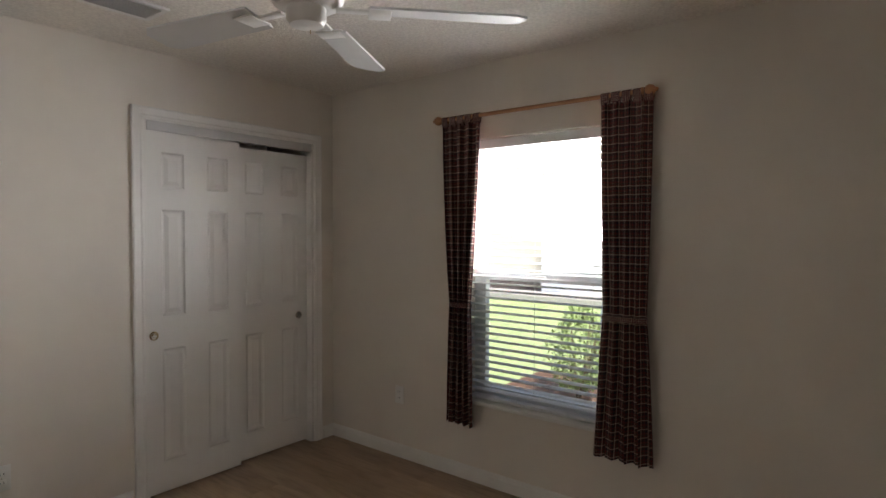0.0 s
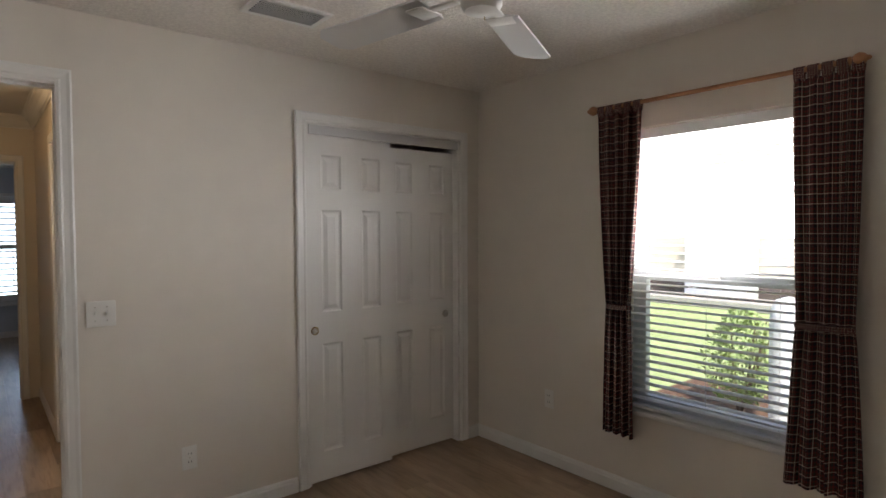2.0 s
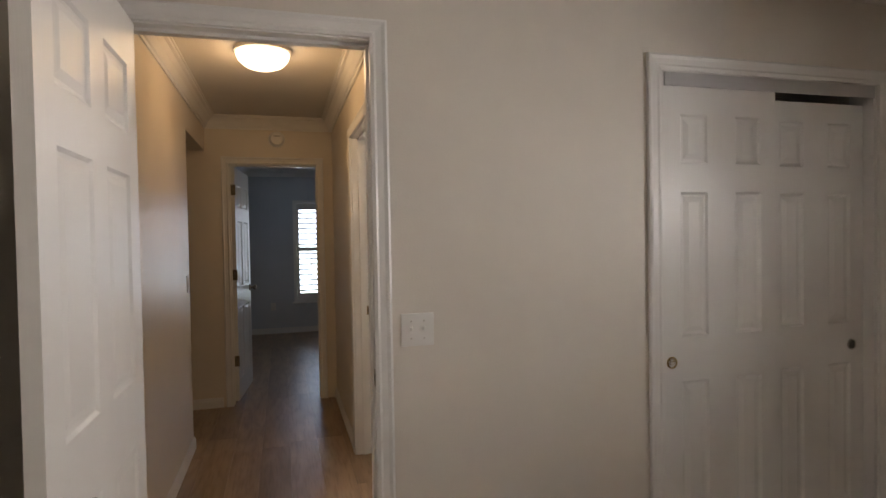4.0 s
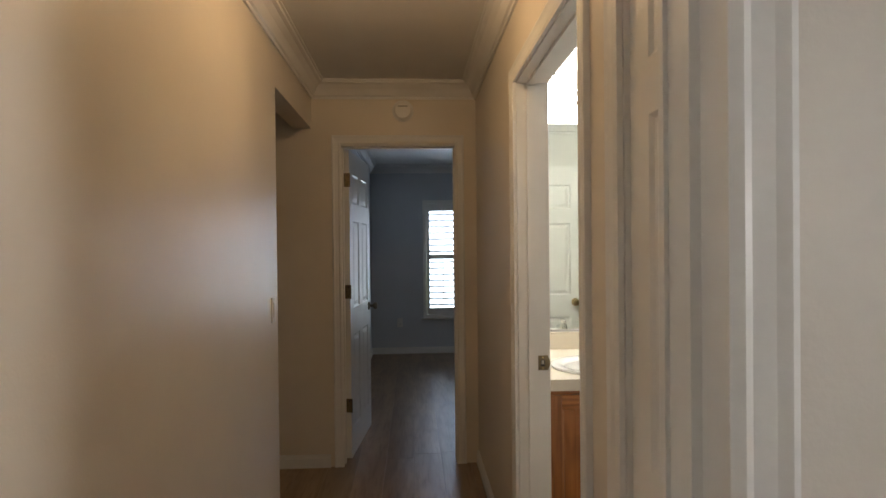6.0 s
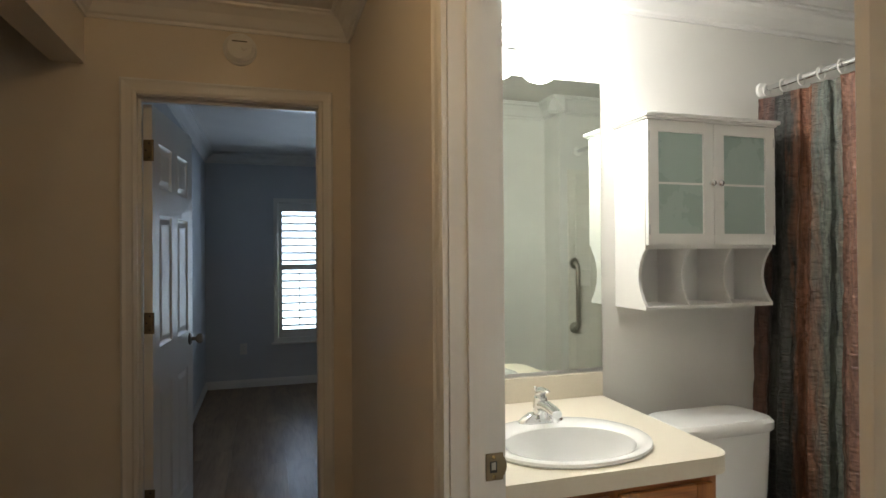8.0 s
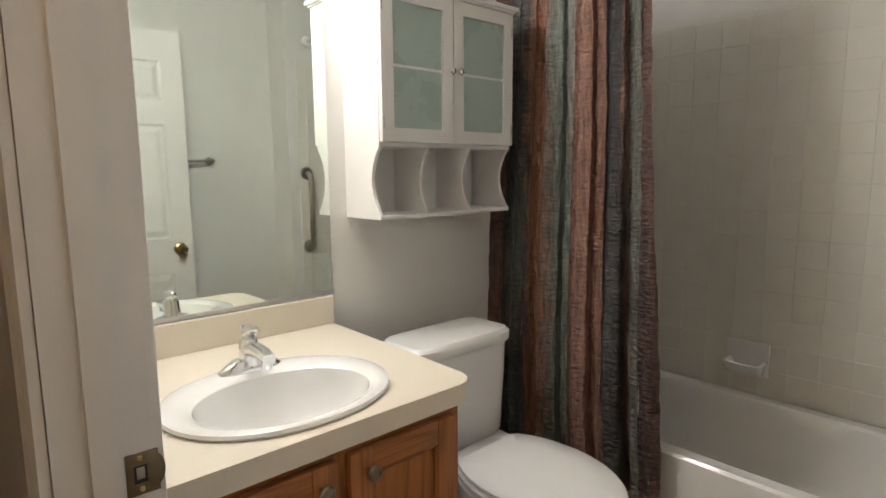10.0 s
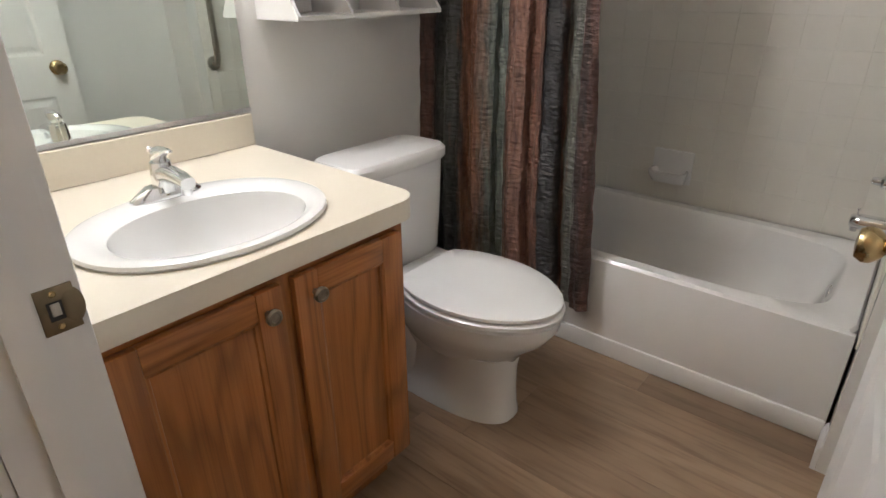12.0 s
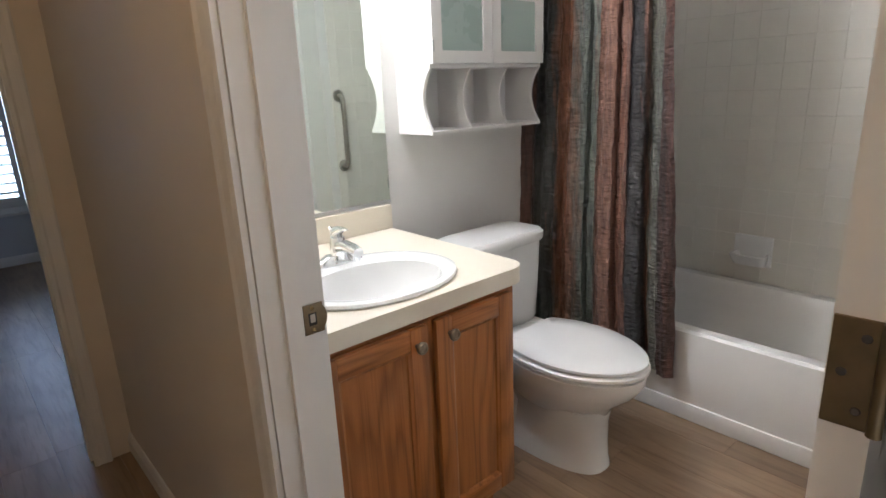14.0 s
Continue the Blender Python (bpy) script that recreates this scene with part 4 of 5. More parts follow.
for i in range(n):
    bm.faces.new((lo[i], lo[(i + 1) % n], hi[(i + 1) % n], hi[i]))
# the top is a ring round the basin's cut-out
cut = [(0.70 + 0.232 * math.cos(2 * math.pi * k / 48), 2.088 + 0.185 * math.sin(2 * math.pi * k / 48)) for k in range(48)]
hole = [bm.verts.new((x, y, CT)) for x, y in cut]
hole_lo = [bm.verts.new((x, y, CT - 0.048)) for x, y in cut]
edges = [bm.edges.get((hi[i], hi[(i + 1) % n])) for i in range(n)] + [bm.edges.new((hole[k], hole[(k + 1) % 48])) for k in range(48)]
bmesh.ops.triangle_fill(bm, use_beauty=True, use_dissolve=False, edges=edges)
for k in range(48):
    bm.faces.new((hole[k], hole[(k + 1) % 48], hole_lo[(k + 1) % 48], hole_lo[k]))
edges = [bm.edges.get((lo[i], lo[(i + 1) % n])) for i in range(n)] + [bm.edges.get((hole_lo[k], hole_lo[(k + 1) % 48])) for k in range(48)]
bmesh.ops.triangle_fill(bm, use_beauty=True, use_dissolve=False, edges=edges)
top = thing("countertop", pose(0, 0, 0), "cream laminate vanity top with rounded corner and backsplash", "countertop")
part("counter", bm, M_COUNTER, top, smooth=False)
part("backsplash", boxes((0.352, 1.106, BN - 0.022, BN - 0.002, CT + 0.001, CT + 0.091), bevel=0.002), M_COUNTER, top, smooth=False)

basin = thing("sink_basin", pose(0.70, 2.088, CT), "oval white porcelain drop-in sink", "sink")
S = [(0.245, 0.200, -0.002), (0.252, 0.207, 0.006), (0.250, 0.205, 0.013), (0.238, 0.193, 0.017), (0.208, 0.160, 0.015), (0.193, 0.145, 0.006), (0.184, 0.138, -0.022), (0.165, 0.120, -0.075), (0.120, 0.085, -0.112), (0.06, 0.045, -0.128), (0.022, 0.022, -0.131)]
rim = [(0, 0.0 if i < 4 else -0.026, rx, ry, z) for i, (rx, ry, z) in enumerate(S)]
under = [(0, -0.018, 0.03, 0.03, -0.145), (0, -0.018, 0.13, 0.095, -0.124), (0, -0.018, 0.175, 0.13, -0.08), (0, -0.015, 0.205, 0.155, -0.01), (0, 0, 0.225, 0.178, -0.002)]
part("bowl", loft(rim + under, 56, 2.1, caps=(False, False)), M_PORC, basin)
part("drain", lathe([(0.021, -0.132), (0.022, -0.128), (0.015, -0.127), (0.012, -0.130), (0.001, -0.130)], pose(0, -0.018, 0), 20), M_CHROME, basin)

fau = thing("faucet", pose(0.703, 2.252, CT + 0.014), "chrome single-lever bathroom faucet", "faucet")
part("base_plate", loft([(0, 0, 0.078, 0.026, 0), (0, 0, 0.078, 0.026, 0.006), (0, 0, 0.066, 0.023, 0.016), (0, 0, 0.045, 0.021, 0.028)], 32, 2.4), M_CHROME, fau)
part("body", lathe([(0.026, 0.015), (0.024, 0.05), (0.022, 0.07), (0.021, 0.078), (0.012, 0.084)], seg=24), M_CHROME, fau)
bm = bmesh.new()
rr = []
for t_, y, z, w, h in ((0, 0.0, 0.050, 0.021, 0.020), (1, -0.04, 0.058, 0.019, 0.016), (2, -0.08, 0.056, 0.018, 0.014), (3, -0.108, 0.050, 0.016, 0.012)):
    rr.append([bm.verts.new((w * math.copysign(abs(math.cos(a)) ** 0.7, math.cos(a)), y, z + h * math.copysign(abs(math.sin(a)) ** 0.7, math.sin(a)))) for a in [2 * math.pi * k / 20 for k in range(20)]])
for a, b in zip(rr, rr[1:]):
    for k in range(20):
        bm.faces.new((a[k], a[(k + 1) % 20], b[(k + 1) % 20], b[k]))
bm.faces.new(rr[0][::-1])
bm.faces.new(rr[-1])
part("spout", bm, M_CHROME, fau)
part("aerator", lathe([(0.010, 0.025), (0.012, 0.030), (0.012, 0.046)], pose(0, -0.095, 0), 16), M_CHROME, fau)
part("handle", loft([(0, 0, 0.013, 0.013, 0.080), (0, -0.002, 0.018, 0.018, 0.090), (0, -0.012, 0.017, 0.030, 0.100), (0, -0.022, 0.014, 0.036, 0.106), (0, -0.026, 0.008, 0.028, 0.110)], 24), M_CHROME, fau)
part("lift_rod", lathe([(0.002, 0.03), (0.002, 0.092), (0.006, 0.096), (0.006, 0.103), (0.002, 0.107)], pose(-0.004, 0.028, 0), 10), M_CHROME, fau)

mir = thing("mirror", pose(0, 0, 0), "frameless wall mirror above the vanity", "mirror")
part("silvering", boxes((0.375, 1.112, BN - 0.007, BN - 0.003, 0.937, 2.04)), M_MIRROR, mir, smooth=False)
part("lower_channel", boxes((0.375, 1.114, BN - 0.010, BN - 0.002, 0.929, 0.940)), M_STEEL, mir, smooth=False)

vl = thing("vanity_light", pose(0.745, BN, 2.195), "chrome three-light bar fixture with lit white bell shades", "wall light")
part("back_plate", lathe([(0.062, 0), (0.062, 0.008), (0.045, 0.018), (0.012, 0.024)], pose(0, 0, 0, 90), 28), M_CHROME, vl)
part("bar", tube([(-0.25, -0.045, 0.015), (0.25, -0.045, 0.015)], 0.007, 12), M_CHROME, vl)
part("scroll", tube([(-0.05, -0.025, 0.0), (-0.035, -0.04, -0.045), (0.0, -0.045, -0.06), (0.035, -0.04, -0.045), (0.05, -0.03, -0.02)], 0.006, 10), M_CHROME, vl)
for x in (-0.185, 0, 0.185):
    arm = part("arm", tube([(x, -0.045, 0.015), (x, -0.075, 0.065), (x, -0.11, 0.088), (x, -0.14, 0.078), (x, -0.14, 0.052)], 0.0065, 10), M_CHROME, vl)
    part("cap", lathe([(0.028, 0.030), (0.026, 0.042), (0.014, 0.056), (0.007, 0.060)], pose(x, -0.14, 0), 20), M_CHROME, arm)
    b = part("shade", lathe([(0.026, 0.036), (0.034, 0.022), (0.044, -0.012), (0.060, -0.062), (0.066, -0.080), (0.062, -0.080), (0.040, -0.012), (0.024, 0.030)], pose(x, -0.14, 0), 28), M_SHADE, arm, "glowing white glass bell shade")
    b.visible_shadow = False

# ---- cabinet over the toilet ----
cab = thing("wall_cabinet", pose(1.18, BN, 1.173), "white over-toilet wall cabinet with frosted glass doors and three cubbies", "cabinet")
CW, CD, CH, SH = 0.585, 0.186, 0.700, 0.222


def side_shape(x0, x1):
    """An upright with a scooped front edge in its lower part."""
    pts = [(0.0, 0.0), (0.0, CH), (-CD, CH), (-CD, SH)]
    for k in range(1, 12):
        a = k / 12
        pts.append((-CD + 0.042 * math.sin(math.pi * a) ** 0.8 * (1 if a < 0.95 else 0.6), SH + (0.014 - SH) * a))
    pts.append((-CD, 0.012))
    pts.append((-CD, 0.0))
    bm = bmesh.new()
    a = [bm.verts.new((x0, y, z)) for y, z in pts]
    b = [bm.verts.new((x1, y, z)) for y, z in pts]
    for k in range(len(pts)):
        j = (k + 1) % len(pts)
        bm.faces.new((a[k], a[j], b[j], b[k]))
    bm.faces.new(a)
    bm.faces.new(b[::-1])
    return bm


for x in (0, CW - 0.012):
    part("side", side_shape(x, x + 0.012), M_TRIM, cab, smooth=False)
for x in (CW / 3 - 0.004, 2 * CW / 3 - 0.004):
    bm = side_shape(x, x + 0.008)
    bmesh.ops.bisect_plane(bm, geom=bm.verts[:] + bm.edges[:] + bm.faces[:], plane_co=(0, 0, SH), plane_no=(0, 0, 1), clear_outer=True)
    part("divider", bm, M_TRIM, cab, smooth=False)
part("back", boxes((0.012, CW - 0.012, -0.006, -0.001, 0.0, CH)), M_TRIM, cab, smooth=False)
for z in (0.0, SH):
    part("shelf", boxes((0.012, CW - 0.012, -CD + 0.001, -0.006, z, z + 0.012)), M_TRIM, cab, smooth=False)
part("glass_shelf", boxes((0.012, CW - 0.012, -CD + 0.03, -0.006, 0.458, 0.465)), M_TRIM, cab, smooth=False)
part("top", boxes((-0.014, CW + 0.014, -CD - 0.032, 0, CH, CH + 0.014), (-0.006, CW + 0.006, -CD - 0.022, 0, CH - 0.008, CH), bevel=0.002), M_TRIM, cab, smooth=False)
for x0, x1, kx in ((0.002, CW / 2 - 0.0015, CW / 2 - 0.018), (CW / 2 + 0.0015, CW - 0.002, CW / 2 + 0.018)):
    z0, z1, y0, y1 = SH + 0.014, CH - 0.010, -CD - 0.017, -CD - 0.001
    d = part("cabinet_door", boxes((x0, x0 + 0.045, y0, y1, z0, z1), (x1 - 0.045, x1, y0, y1, z0, z1), (x0 + 0.045, x1 - 0.045, y0, y1, z0, z0 + 0.042), (x0 + 0.045, x1 - 0.045, y0, y1, z1 - 0.042, z1)), M_TRIM, cab, "white framed door", False)
    part("pane", boxes((x0 + 0.044, x1 - 0.044, y0 + 0.007, y0 + 0.011, z0 + 0.041, z1 - 0.041)), M_FROST, d, "green-tinted frosted glass", False)
    part("shelf_edge", boxes((x0 + 0.046, x1 - 0.046, y0 + 0.0055, y0 + 0.0068, 0.458, 0.466)), M_TRIM, d, smooth=False)
    part("knob", lathe([(0.004, 0), (0.004, 0.008), (0.011, 0.013), (0.012, 0.019), (0.008, 0.024), (0.001, 0.025)], pose(kx, y0, 0.465, 90), 16), M_CHROME, d, "small chrome knob")
    hx = x0 + 0.004 if x0 < 0.1 else x1 - 0.004
    for hz in (SH + 0.07, CH - 0.07):
        part("hinge", boxes((hx - 0.004, hx + 0.004, y0 - 0.0015, y0, hz - 0.018, hz + 0.018)), M_STEEL, d, smooth=False)

# ---- toilet ----
TX = 1.422
toi = thing("toilet", pose(TX, 2.44, 0), "white two-piece toilet with closed oval lid", "toilet")
part("foot", loft([(0, -0.36, 0.115, 0.295, 0.0), (0, -0.36, 0.113, 0.293, 0.02), (0, -0.40, 0.098, 0.25, 0.04), (0, -0.44, 0.095, 0.205, 0.10), (0, -0.45, 0.095, 0.195, 0.18), (0, -0.44, 0.115, 0.215, 0.24)], 40, 2.6), M_PORC, toi)
part("bowl", loft([(0, -0.44, 0.100, 0.200, 0.20), (0, -0.44, 0.135, 0.235, 0.26), (0, -0.48, 0.176, 0.266, 0.32), (0, -0.498, 0.192, 0.277, 0.365), (0, -0.498, 0.194, 0.279, 0.395), (0, -0.498, 0.186, 0.271, 0.402)], 48, 2.1, egg=0.12), M_PORC, toi)
part("rear_deck", loft([(0, -0.19, 0.10, 0.15, 0.04), (0, -0.19, 0.105, 0.155, 0.25), (0, -0.19, 0.165, 0.165, 0.33), (0, -0.19, 0.185, 0.175, 0.395), (0, -0.19, 0.18, 0.17, 0.402)], 40, 3.2), M_PORC, toi)
part("seat", loft([(0, -0.505, 0.188, 0.272, 0.404), (0, -0.505, 0.197, 0.281, 0.410), (0, -0.505, 0.197, 0.281, 0.420), (0, -0.505, 0.188, 0.272, 0.426)], 48, 2.1, egg=0.14), M_PORC, toi, "white toilet seat")
lid = loft([(0, -0.503, 0.185, 0.270, 0.428), (0, -0.503, 0.192, 0.277, 0.433), (0, -0.503, 0.191, 0.276, 0.442), (0, -0.503, 0.180, 0.264, 0.448), (0, -0.503, 0.11, 0.18, 0.451)], 48, 2.1, egg=0.14)
for v in lid.verts:
    v.co.y = min(v.co.y, -0.305)
part("lid", lid, M_PORC, toi, "closed white lid")
for s in (-1, 1):
    part("lid_hinge", boxes((s * 0.075 - 0.018, s * 0.075 + 0.018, -0.315, -0.275, 0.403, 0.430), bevel=0.006), M_PORC, toi)
    part("bolt_cap", lathe([(0.014, 0.030), (0.013, 0.042), (0.006, 0.050), (0.001, 0.051)], pose(s * 0.098, -0.26, -0.012), 14), M_PORC, toi)
part("tank", loft([(0, -0.118, 0.185, 0.085, 0.402), (0, -0.118, 0.192, 0.092, 0.42), (0, -0.118, 0.203, 0.098, 0.62), (0, -0.118, 0.207, 0.100, 0.735)], 48, 6), M_PORC, toi)
part("tank_lid", loft([(0, -0.118, 0.213, 0.108, 0.737), (0, -0.118, 0.219, 0.112, 0.745), (0, -0.118, 0.219, 0.112, 0.770), (0, -0.118, 0.207, 0.102, 0.783), (0, -0.118, 0.15, 0.06, 0.786)], 56, 6), M_PORC, toi)
part("flush_lever", boxes((-0.175, -0.105, -0.232, -0.222, 0.675, 0.690), (-0.17, -0.15, -0.224, -0.215, 0.672, 0.693), bevel=0.004), M_CHROME, toi, "chrome flush lever")

# ---- bathtub ----
TF, TR = 1.915, 0.38
tub = thing("bathtub", pose(0, 0, 0), "white enamel alcove bathtub with moulded apron", "bathtub")
cx, cy, ox, oy = (TF + BE) / 2, (BS + BN) / 2, (BE - TF) / 2 - 0.011, (BN - BS) / 2 - 0.011
shell = [(cx, cy, ox, oy, TR - 0.03), (cx, cy, ox, oy, TR - 0.008), (cx, cy, ox - 0.008, oy - 0.008, TR), (cx, cy, ox - 0.055, oy - 0.075, TR), (cx, cy, ox - 0.066, oy - 0.088, TR - 0.010), (cx, cy, ox - 0.085, oy - 0.12, TR - 0.12), (cx, cy, ox - 0.105, oy - 0.16, TR - 0.24), (cx, cy, ox - 0.14, oy - 0.20, TR - 0.29), (cx, cy, ox - 0.25, oy - 0.4, TR - 0.30)]
bm = bmesh.new()
made = []
for k, (a, b, rx, ry, z) in enumerate(shell):
    row = []
    pw = 40 if k < 3 else 5.5
    for i in range(96):
        t_ = 2 * math.pi * i / 96
        c, s = math.cos(t_), math.sin(t_)
        f = (abs(c) ** pw + abs(s) ** pw) ** (-1 / pw)
        row.append(bm.verts.new((a + c * f * rx, b + s * f * ry, z)))
    made.append(row)
for a, b in zip(made, made[1:]):
    for i in range(96):
        bm.faces.new((a[i], a[(i + 1) % 96], b[(i + 1) % 96], b[i]))
bm.faces.new(made[-1])
part("basin", bm, M_TUB, tub)
part("apron", boxes((TF + 0.008, TF + 0.03, BS + 0.011, BN - 0.011, 0.0, TR - 0.008), bevel=0.003), M_TUB, tub)
part("apron_skirt", boxes((TF - 0.002, TF + 0.012, BS + 0.011, BN - 0.011, 0.001, 0.075), bevel=0.006), M_TUB, tub)
part("overflow_plate", lathe([(0.034, 0), (0.034, 0.004), (0.024, 0.010), (0.001, 0.012)], pose(2.30, BS + 0.112, TR - 0.075, -90), 24), M_CHROME, tub, "round chrome overflow plate")

spout = thing("tub_spout", pose(2.295, BS + 0.008, 0.575) @ Matrix.Diagonal((1, 0.75, 1, 1)), "chrome tub spout with diverter knob", "tub spout")
part("barrel", lathe([(0.030, 0), (0.030, 0.006), (0.026, 0.010), (0.025, 0.11), (0.022, 0.145), (0.016, 0.152)], pose(0, 0, 0, -90), 20), M_CHROME, spout)
part("outlet", lathe([(0.014, -0.032), (0.016, -0.005)], pose(0, 0.132, 0), 16), M_CHROME, spout)
part("diverter", lathe([(0.003, 0.02), (0.003, 0.034), (0.007, 0.036), (0.007, 0.042), (0.002, 0.045)], pose(0, 0.132, 0), 12), M_CHROME, spout)
valve = thing("tub_valve", pose(2.295, BS + 0.008, 0.71) @ Matrix.Diagonal((1, 0.85, 1, 1)), "chrome tub valve with lever on a round plate", "valve")
part("escutcheon", lathe([(0.075, 0), (0.074, 0.006), (0.030, 0.014), (0.024, 0.03)], pose(0, 0, 0, -90), 28), M_CHROME, valve)
part("lever", lathe([(0.022, 0.02), (0.022, 0.07), (0.018, 0.075), (0.012, 0.08), (0.011, 0.105), (0.001, 0.11)], pose(0, 0, 0, -90), 20), M_CHROME, valve)

dish = thing("soap_dish", pose(BE - 0.009, 1.806, 0.532), "cream ceramic soap dish set on the tile wall", "soap dish")
part("back_plate", boxes((-0.016, 0.0, -0.085, 0.085, -0.07, 0.075), bevel=0.007), M_PORC, dish)
part("tray", loft([(-0.034, 0, 0.028, 0.068, -0.06), (-0.050, 0, 0.048, 0.076, -0.025), (-0.054, 0, 0.052, 0.078, -0.005), (-0.052, 0, 0.044, 0.070, -0.004), (-0.042, 0, 0.030, 0.056, -0.03)], 32, 4), M_PORC, dish)

# ---- shower curtain ----
crod = thing("shower_rod", pose(1.915, 0, 2.075), "polished chrome shower curtain rod", "curtain rod")
part("tube", tube([(0, BS + 0.01, 0), (0, BN - 0.002, 0)], 0.0125, 16), M_CHROME, crod)
for y, s in ((BS + 0.009, -90), (BN - 0.001, 90)):
    part("flange", lathe([(0.032, 0), (0.030, 0.010), (0.016, 0.016)], pose(0, y, 0, s), 24), M_PLASTIC, crod)
sc = thing("shower_curtain", pose(1.915, 0, 0), "crinkled striped shower curtain in rust, teal and charcoal, drawn aside", "shower curtain")
body = cloth(lambda v: (2.528, 1.905 - 0.125 * v), 5.2, 0.026, 0.20, 2.035, 1.0, 240, 130, 5)
for v in body.verts:
    v.co.x -= 0.055 * min(1, max(0, (2.035 - v.co.z) / 1.5))
    v.co.x += 0.007 * noise.noise((v.co.y * 38, v.co.z * 14, v.co.x * 20)) + 0.004 * noise.noise((v.co.y * 70, v.co.z * 45, 3.0))
    v.co.y += 0.004 * noise.noise((v.co.y * 20, v.co.z * 10, 9.0))
part("cloth", body, M_SHOWER, sc)
for k in range(8):
    y = 2.515 - k * 0.083
    part("ring", tube([(0.022 * math.sin(a), y, 0.05 + 0.026 * math.cos(a) + 2.019) for a in [i * 2 * math.pi / 16 for i in range(17)]], 0.003, 6), M_PLASTIC, sc, "white plastic ring")

# ---- fittings on the wall behind the bath door, seen in the mirror ----
tb = thing("towel_bar", pose(1.30, BD, 1.385), "satin nickel towel bar", "towel bar")
part("bar", tube([(-0.28, 0.055, 0), (0.10, 0.055, 0)], 0.007, 12), M_NICKEL, tb)
for x in (-0.27, 0.09):
    part("post", lathe([(0.022, 0), (0.020, 0.008), (0.010, 0.014), (0.010, 0.052), (0.013, 0.058), (0.011, 0.066)], pose(x, 0, 0, -90), 18), M_NICKEL, tb)
gb = thing("grab_bar", pose(1.882, BS + 0.009, 1.09), "brushed steel vertical grab bar", "grab bar")
part("bar", tube([(0, 0.002, 0.22), (0, 0.03, 0.218), (0, 0.048, 0.20), (0, 0.052, 0.17), (0, 0.052, -0.17), (0, 0.048, -0.20), (0, 0.03, -0.218), (0, 0.002, -0.22)], 0.0155, 14), M_NICKEL, gb)
for z in (-0.22, 0.22):
    part("flange", lathe([(0.038, 0), (0.036, 0.008), (0.018, 0.012)], pose(0, 0, z, -90), 24), M_NICKEL, gb)

# ---- outside ----
ground = structure("ground", boxes((-300, 300, -300, 300, -0.5, -0.35)), M_GRASS, "sunlit green lawn", "lawn")
structure("mulch_bed", boxes((4.0, 6.4, -2.6, 0.4, -0.352, -0.322), bevel=0.01), M_MULCH, "brown mulch bed in the lawn outside the window", "ground")
nb = thing("neighbour_house", pose(14.5, 2.5, -0.35), "tan stucco neighbouring house with a hip roof", "house", kind="structure")
part("wall", boxes((0, 8, -14, 12, 0.0, 4.9)), M_STUCCO, nb, smooth=False)
bm = bmesh.new()
q = [bm.verts.new(v) for v in ((-0.05, -14.1, 4.89), (8.1, -14.1, 4.89), (8.1, 12.1, 4.89), (-0.05, 12.1, 4.89), (4, -9, 6.4), (4, 7, 6.4))]
for f in ((0, 1, 4), (1, 2, 5, 4), (2, 3, 5), (3, 0, 4, 5), (0, 3, 2, 1)):
    bm.faces.new([q[i] for i in f])
part("roof", bm, M_ROOF, nb, smooth=False)
part("plinth", boxes((-0.12, -0.002, -14, 12, 0.0, 0.45)), M_PLINTH, nb, smooth=False)
structure("path_edge", boxes((12.6, 13.6, -14, 16, -0.35, -0.16), bevel=0.02), M_CONC, "pale concrete edging beside the lawn", "kerb")
shed = thing("utility_cabinet", pose(13.9, 3.6, -0.35), "white painted utility cabinet beside the neighbouring wall", "cabinet")
part("body", boxes((-0.3, 0.38, -0.75, 0.75, 0, 2.05), bevel=0.02), M_WHITE, shed)
part("cap", boxes((-0.34, 0.38, -0.8, 0.8, 2.05, 2.12), bevel=0.01), M_WHITE, shed)
post = solid("garden_post", lathe([(0.17, -0.322), (0.17, -0.27), (0.145, -0.25), (0.145, 0.70), (0.135, 0.78), (0.10, 0.85), (0.001, 0.88)], Matrix.Translation((5.0, -1.10, 0)), 28), M_WHITE, "white rounded garden post in the mulch bed", "post")
bush = thing("shrub", Matrix.Translation((5.5, -0.5, -0.322)) @ Matrix.Diagonal((0.72, 0.72, 0.72, 1)), "leafy green shrub in the mulch bed", "shrub")
bm = bmesh.new()
rnd = random.Random(4)
for k in range(14):
    a, l = rnd.uniform(0, 6.28), rnd.uniform(0.2, 0.5)
    tube([(0.03 * math.cos(a), 0.03 * math.sin(a), 0), (l * 0.5 * math.cos(a), l * 0.5 * math.sin(a), 0.5), (l * math.cos(a), l * math.sin(a), rnd.uniform(0.8, 1.25))], 0.008, 5, bm)
part("twigs", bm, M_BARK, bush)
bm = bmesh.new()
for k in range(1700):
    u, a = rnd.uniform(0.15, 1.35), rnd.uniform(0, 6.28)
    r = (0.50 - 0.35 * abs(u - 0.7) / 0.7) * (0.35 + 0.65 * math.sqrt(rnd.random())) * (1 + 0.25 * math.sin(3 * a + 4 * u))
    m = Matrix.Translation((r * math.cos(a), r * math.sin(a), u)) @ Euler((rnd.uniform(-1, 1), rnd.uniform(-1, 1), rnd.uniform(0, 6.3))).to_matrix().to_4x4()
    s = rnd.uniform(0.02, 0.038)
    bm.faces.new([bm.verts.new(m @ Vector(p)) for p in ((-s * 1.6, 0, 0), (0, -s * 0.6, 0.006), (s * 1.6, 0, 0), (0, s * 0.6, 0.006))])
part("leaves", bm, M_LEAF, bush, smooth=False)
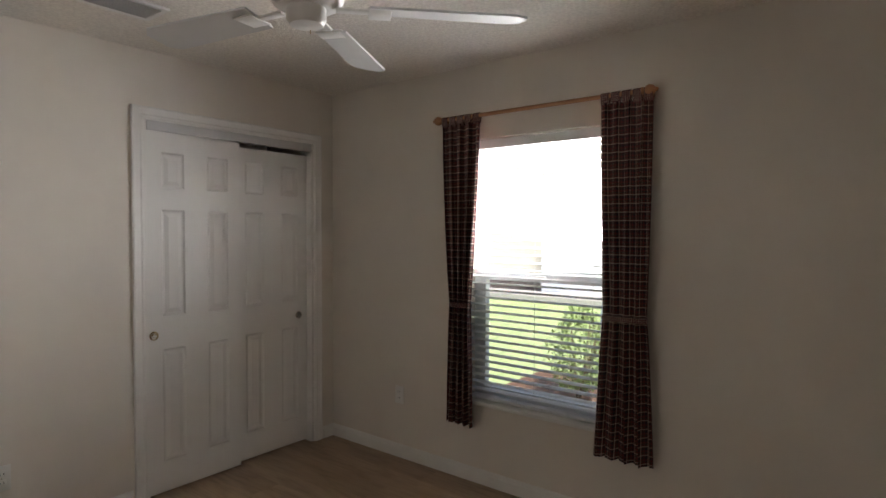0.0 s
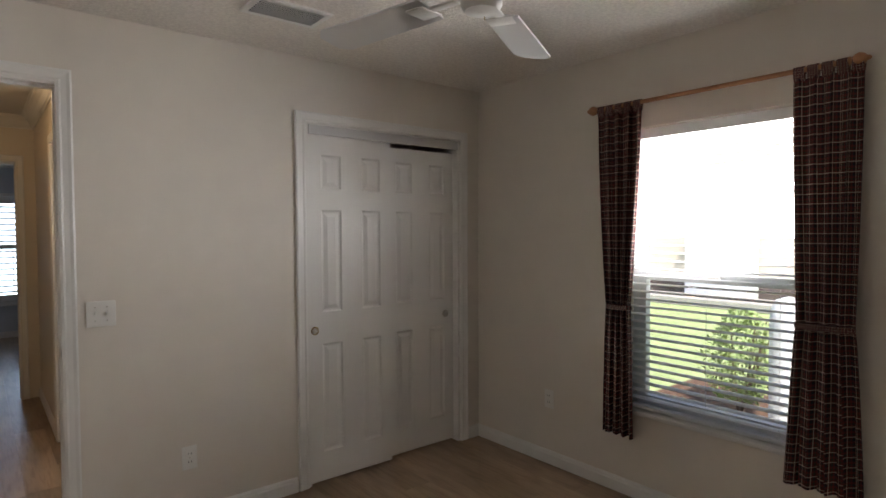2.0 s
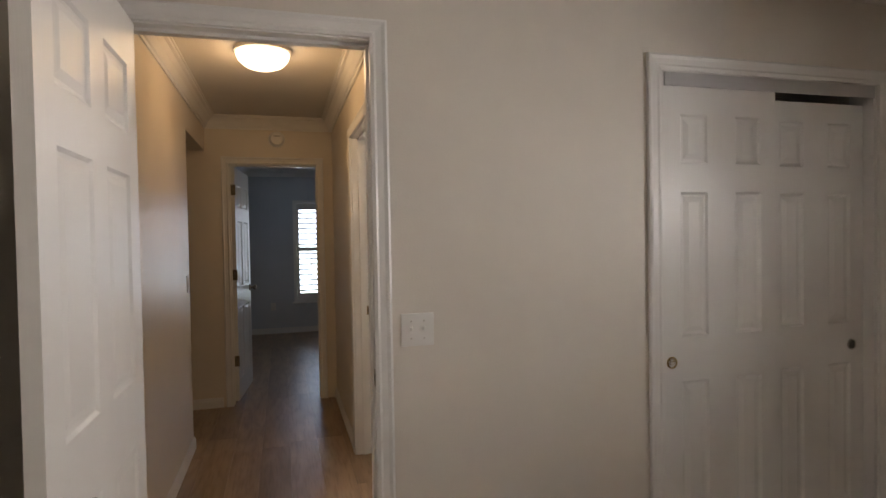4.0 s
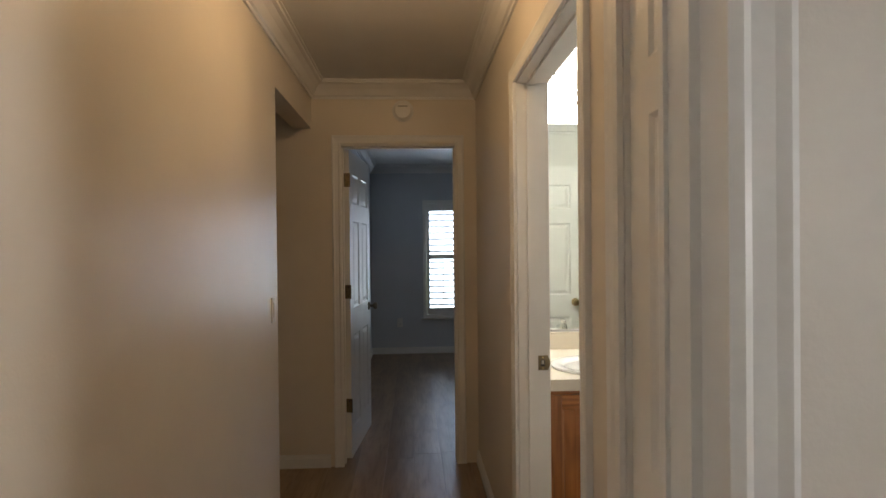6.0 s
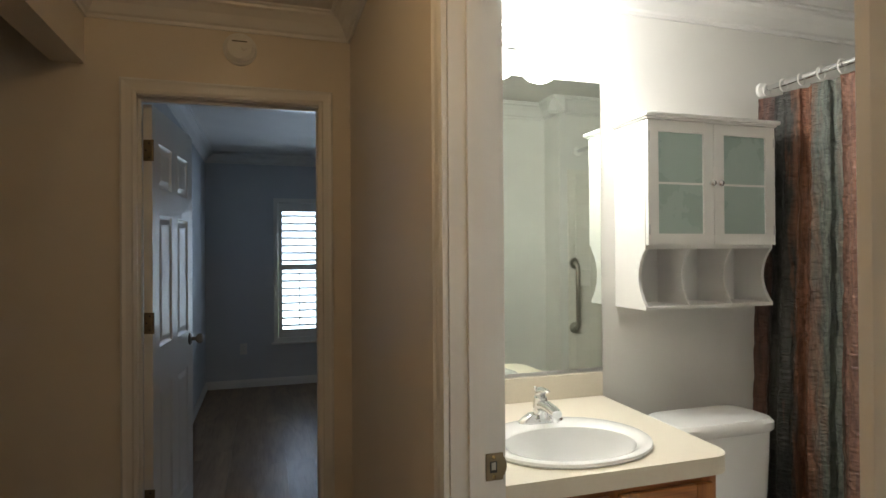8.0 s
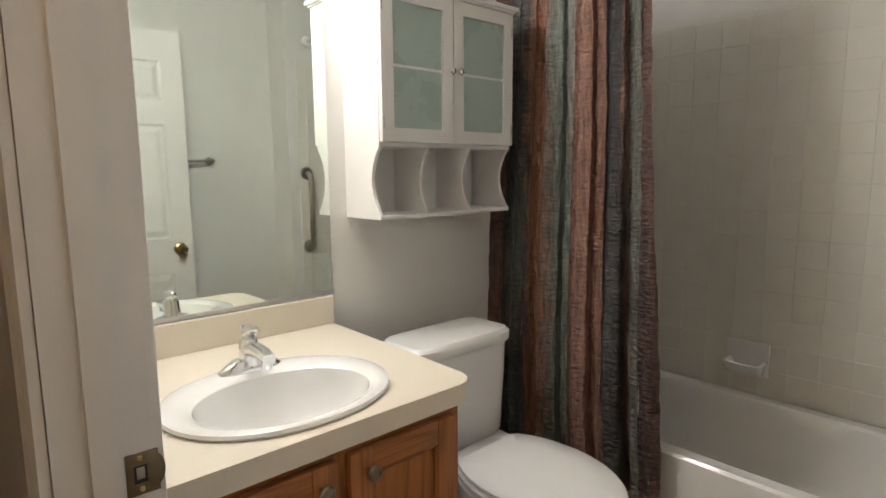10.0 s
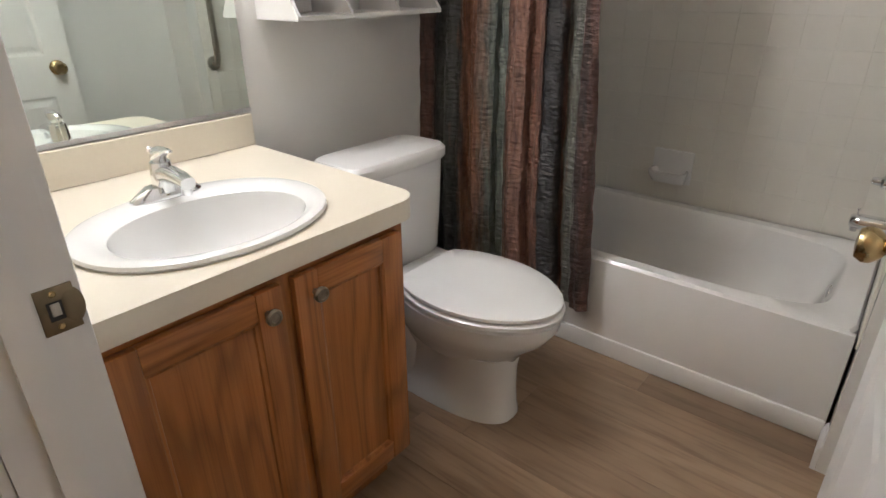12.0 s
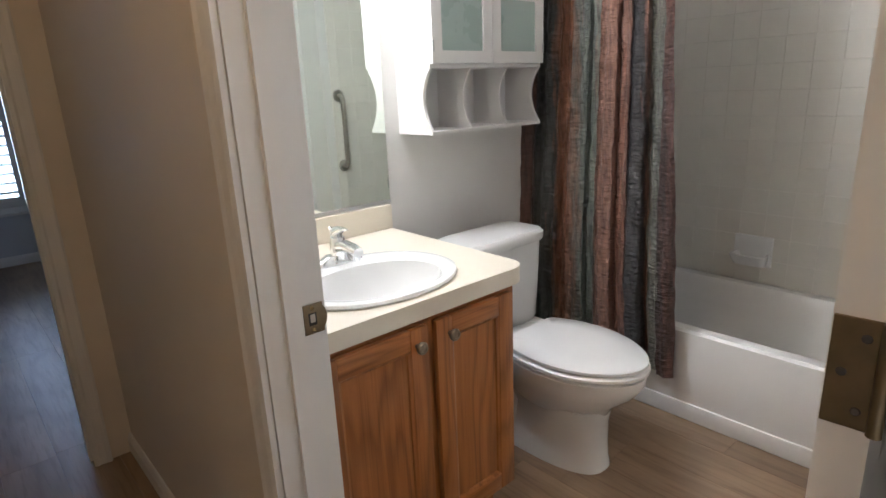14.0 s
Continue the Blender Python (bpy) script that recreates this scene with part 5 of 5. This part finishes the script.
# ---- tiles of the tub surround ----
TS = 0.11
structure("wall_tub_surround", boxes((BE - 0.008, BE - 0.001, BS + 0.001, BN - 0.001, 0.38, 1.95), (JX + 0.06, BE - 0.008, BS + 0.001, BS + 0.0075, 0.38, 1.95), (1.92, BE - 0.008, BN - 0.0075, BN - 0.001, 0.38, 1.95)), M_GROUT, "tiled tub surround with pale grout")
surround = bpy.data.objects["wall_tub_surround"]


def tile_mesh(w, h):
    bm = bmesh.new()
    g = 0.0007
    box(bm, -w / 2 + g, w / 2 - g, -0.0007, 0.001, -h / 2 + g, h / 2 - g)
    for v in bm.verts:
        if v.co.y < 0:
            v.co.x *= 1 - 0.0016 / w
            v.co.z *= 1 - 0.0016 / h
    return mesh_of("tile", bm, M_TILE)


tile = tile_mesh(TS, TS)
hidden = bmesh.new()
for j in range(14):
    z = 0.437 + j * TS
    for k in range(13):
        o = new("tile", tile)
        o.parent = surround
        o.matrix_local = pose(BE - 0.009, BN - 0.063 - k * TS, z, 0, 0, -90)
    for k in range(7):
        x = BE - 0.063 - k * TS
        o = new("tile", tile)
        o.parent = surround
        o.matrix_local = pose(x, BS + 0.0085, z, 0, 0, 180)
        if x > TF + 0.06:
            box(hidden, x - TS / 2 + 0.0007, x + TS / 2 - 0.0007, BN - 0.0092, BN - 0.0075, z - TS / 2 + 0.0007, z + TS / 2 - 0.0007)
tagged(part("tiles_behind_curtain", hidden, M_TILE, surround, smooth=False), kind="stuff")

# ---- floor planks, laid along y ----
PW, PL = 0.18, 1.22
plank = {}
rnd = random.Random(11)
rest = []
count = 0
for i in range(-17, 18):
    x0 = i * PW
    y = -4.0 - rnd.random() * PL
    while y < 7.0:
        y0, y1 = max(y, -3.99), min(y + PL, 7.02)
        inside = y0 > 1.6 or (-0.95 < x0 + PW / 2 and x0 + PW < 2.75)
        if y1 - y0 > 0.05 and x0 + PW < 3.09 and inside:
            if -1.0 < x0 + PW and x0 < 2.75 and y1 > -2.2 and y0 < 4.5 and count < 300:
                key = round(y1 - y0, 3)
                if key not in plank:
                    bm = bmesh.new()
                    box(bm, 0.0002, PW - 0.0002, 0.0002, key - 0.0002, -0.006, 0.0)
                    for v in bm.verts:
                        if v.co.z > -0.001:
                            v.co.x += 0.0004 if v.co.x < 0.05 else -0.0004
                            v.co.y += 0.0004 if v.co.y < 0.05 else -0.0004
                    plank[key] = mesh_of("plank", bm, M_PLANK)
                o = new("plank", plank[key])
                o.parent = floor
                o.location = (x0, y0, 0)
                count += 1
            else:
                rest.append((x0 + 0.0003, x0 + PW - 0.0003, y0 + 0.0003, y1 - 0.0003, -0.006, 0.0))
        y += PL
far_planks = part("far_planks", boxes(*rest), M_PLANK, floor, smooth=False)
tagged(far_planks, kind="stuff")
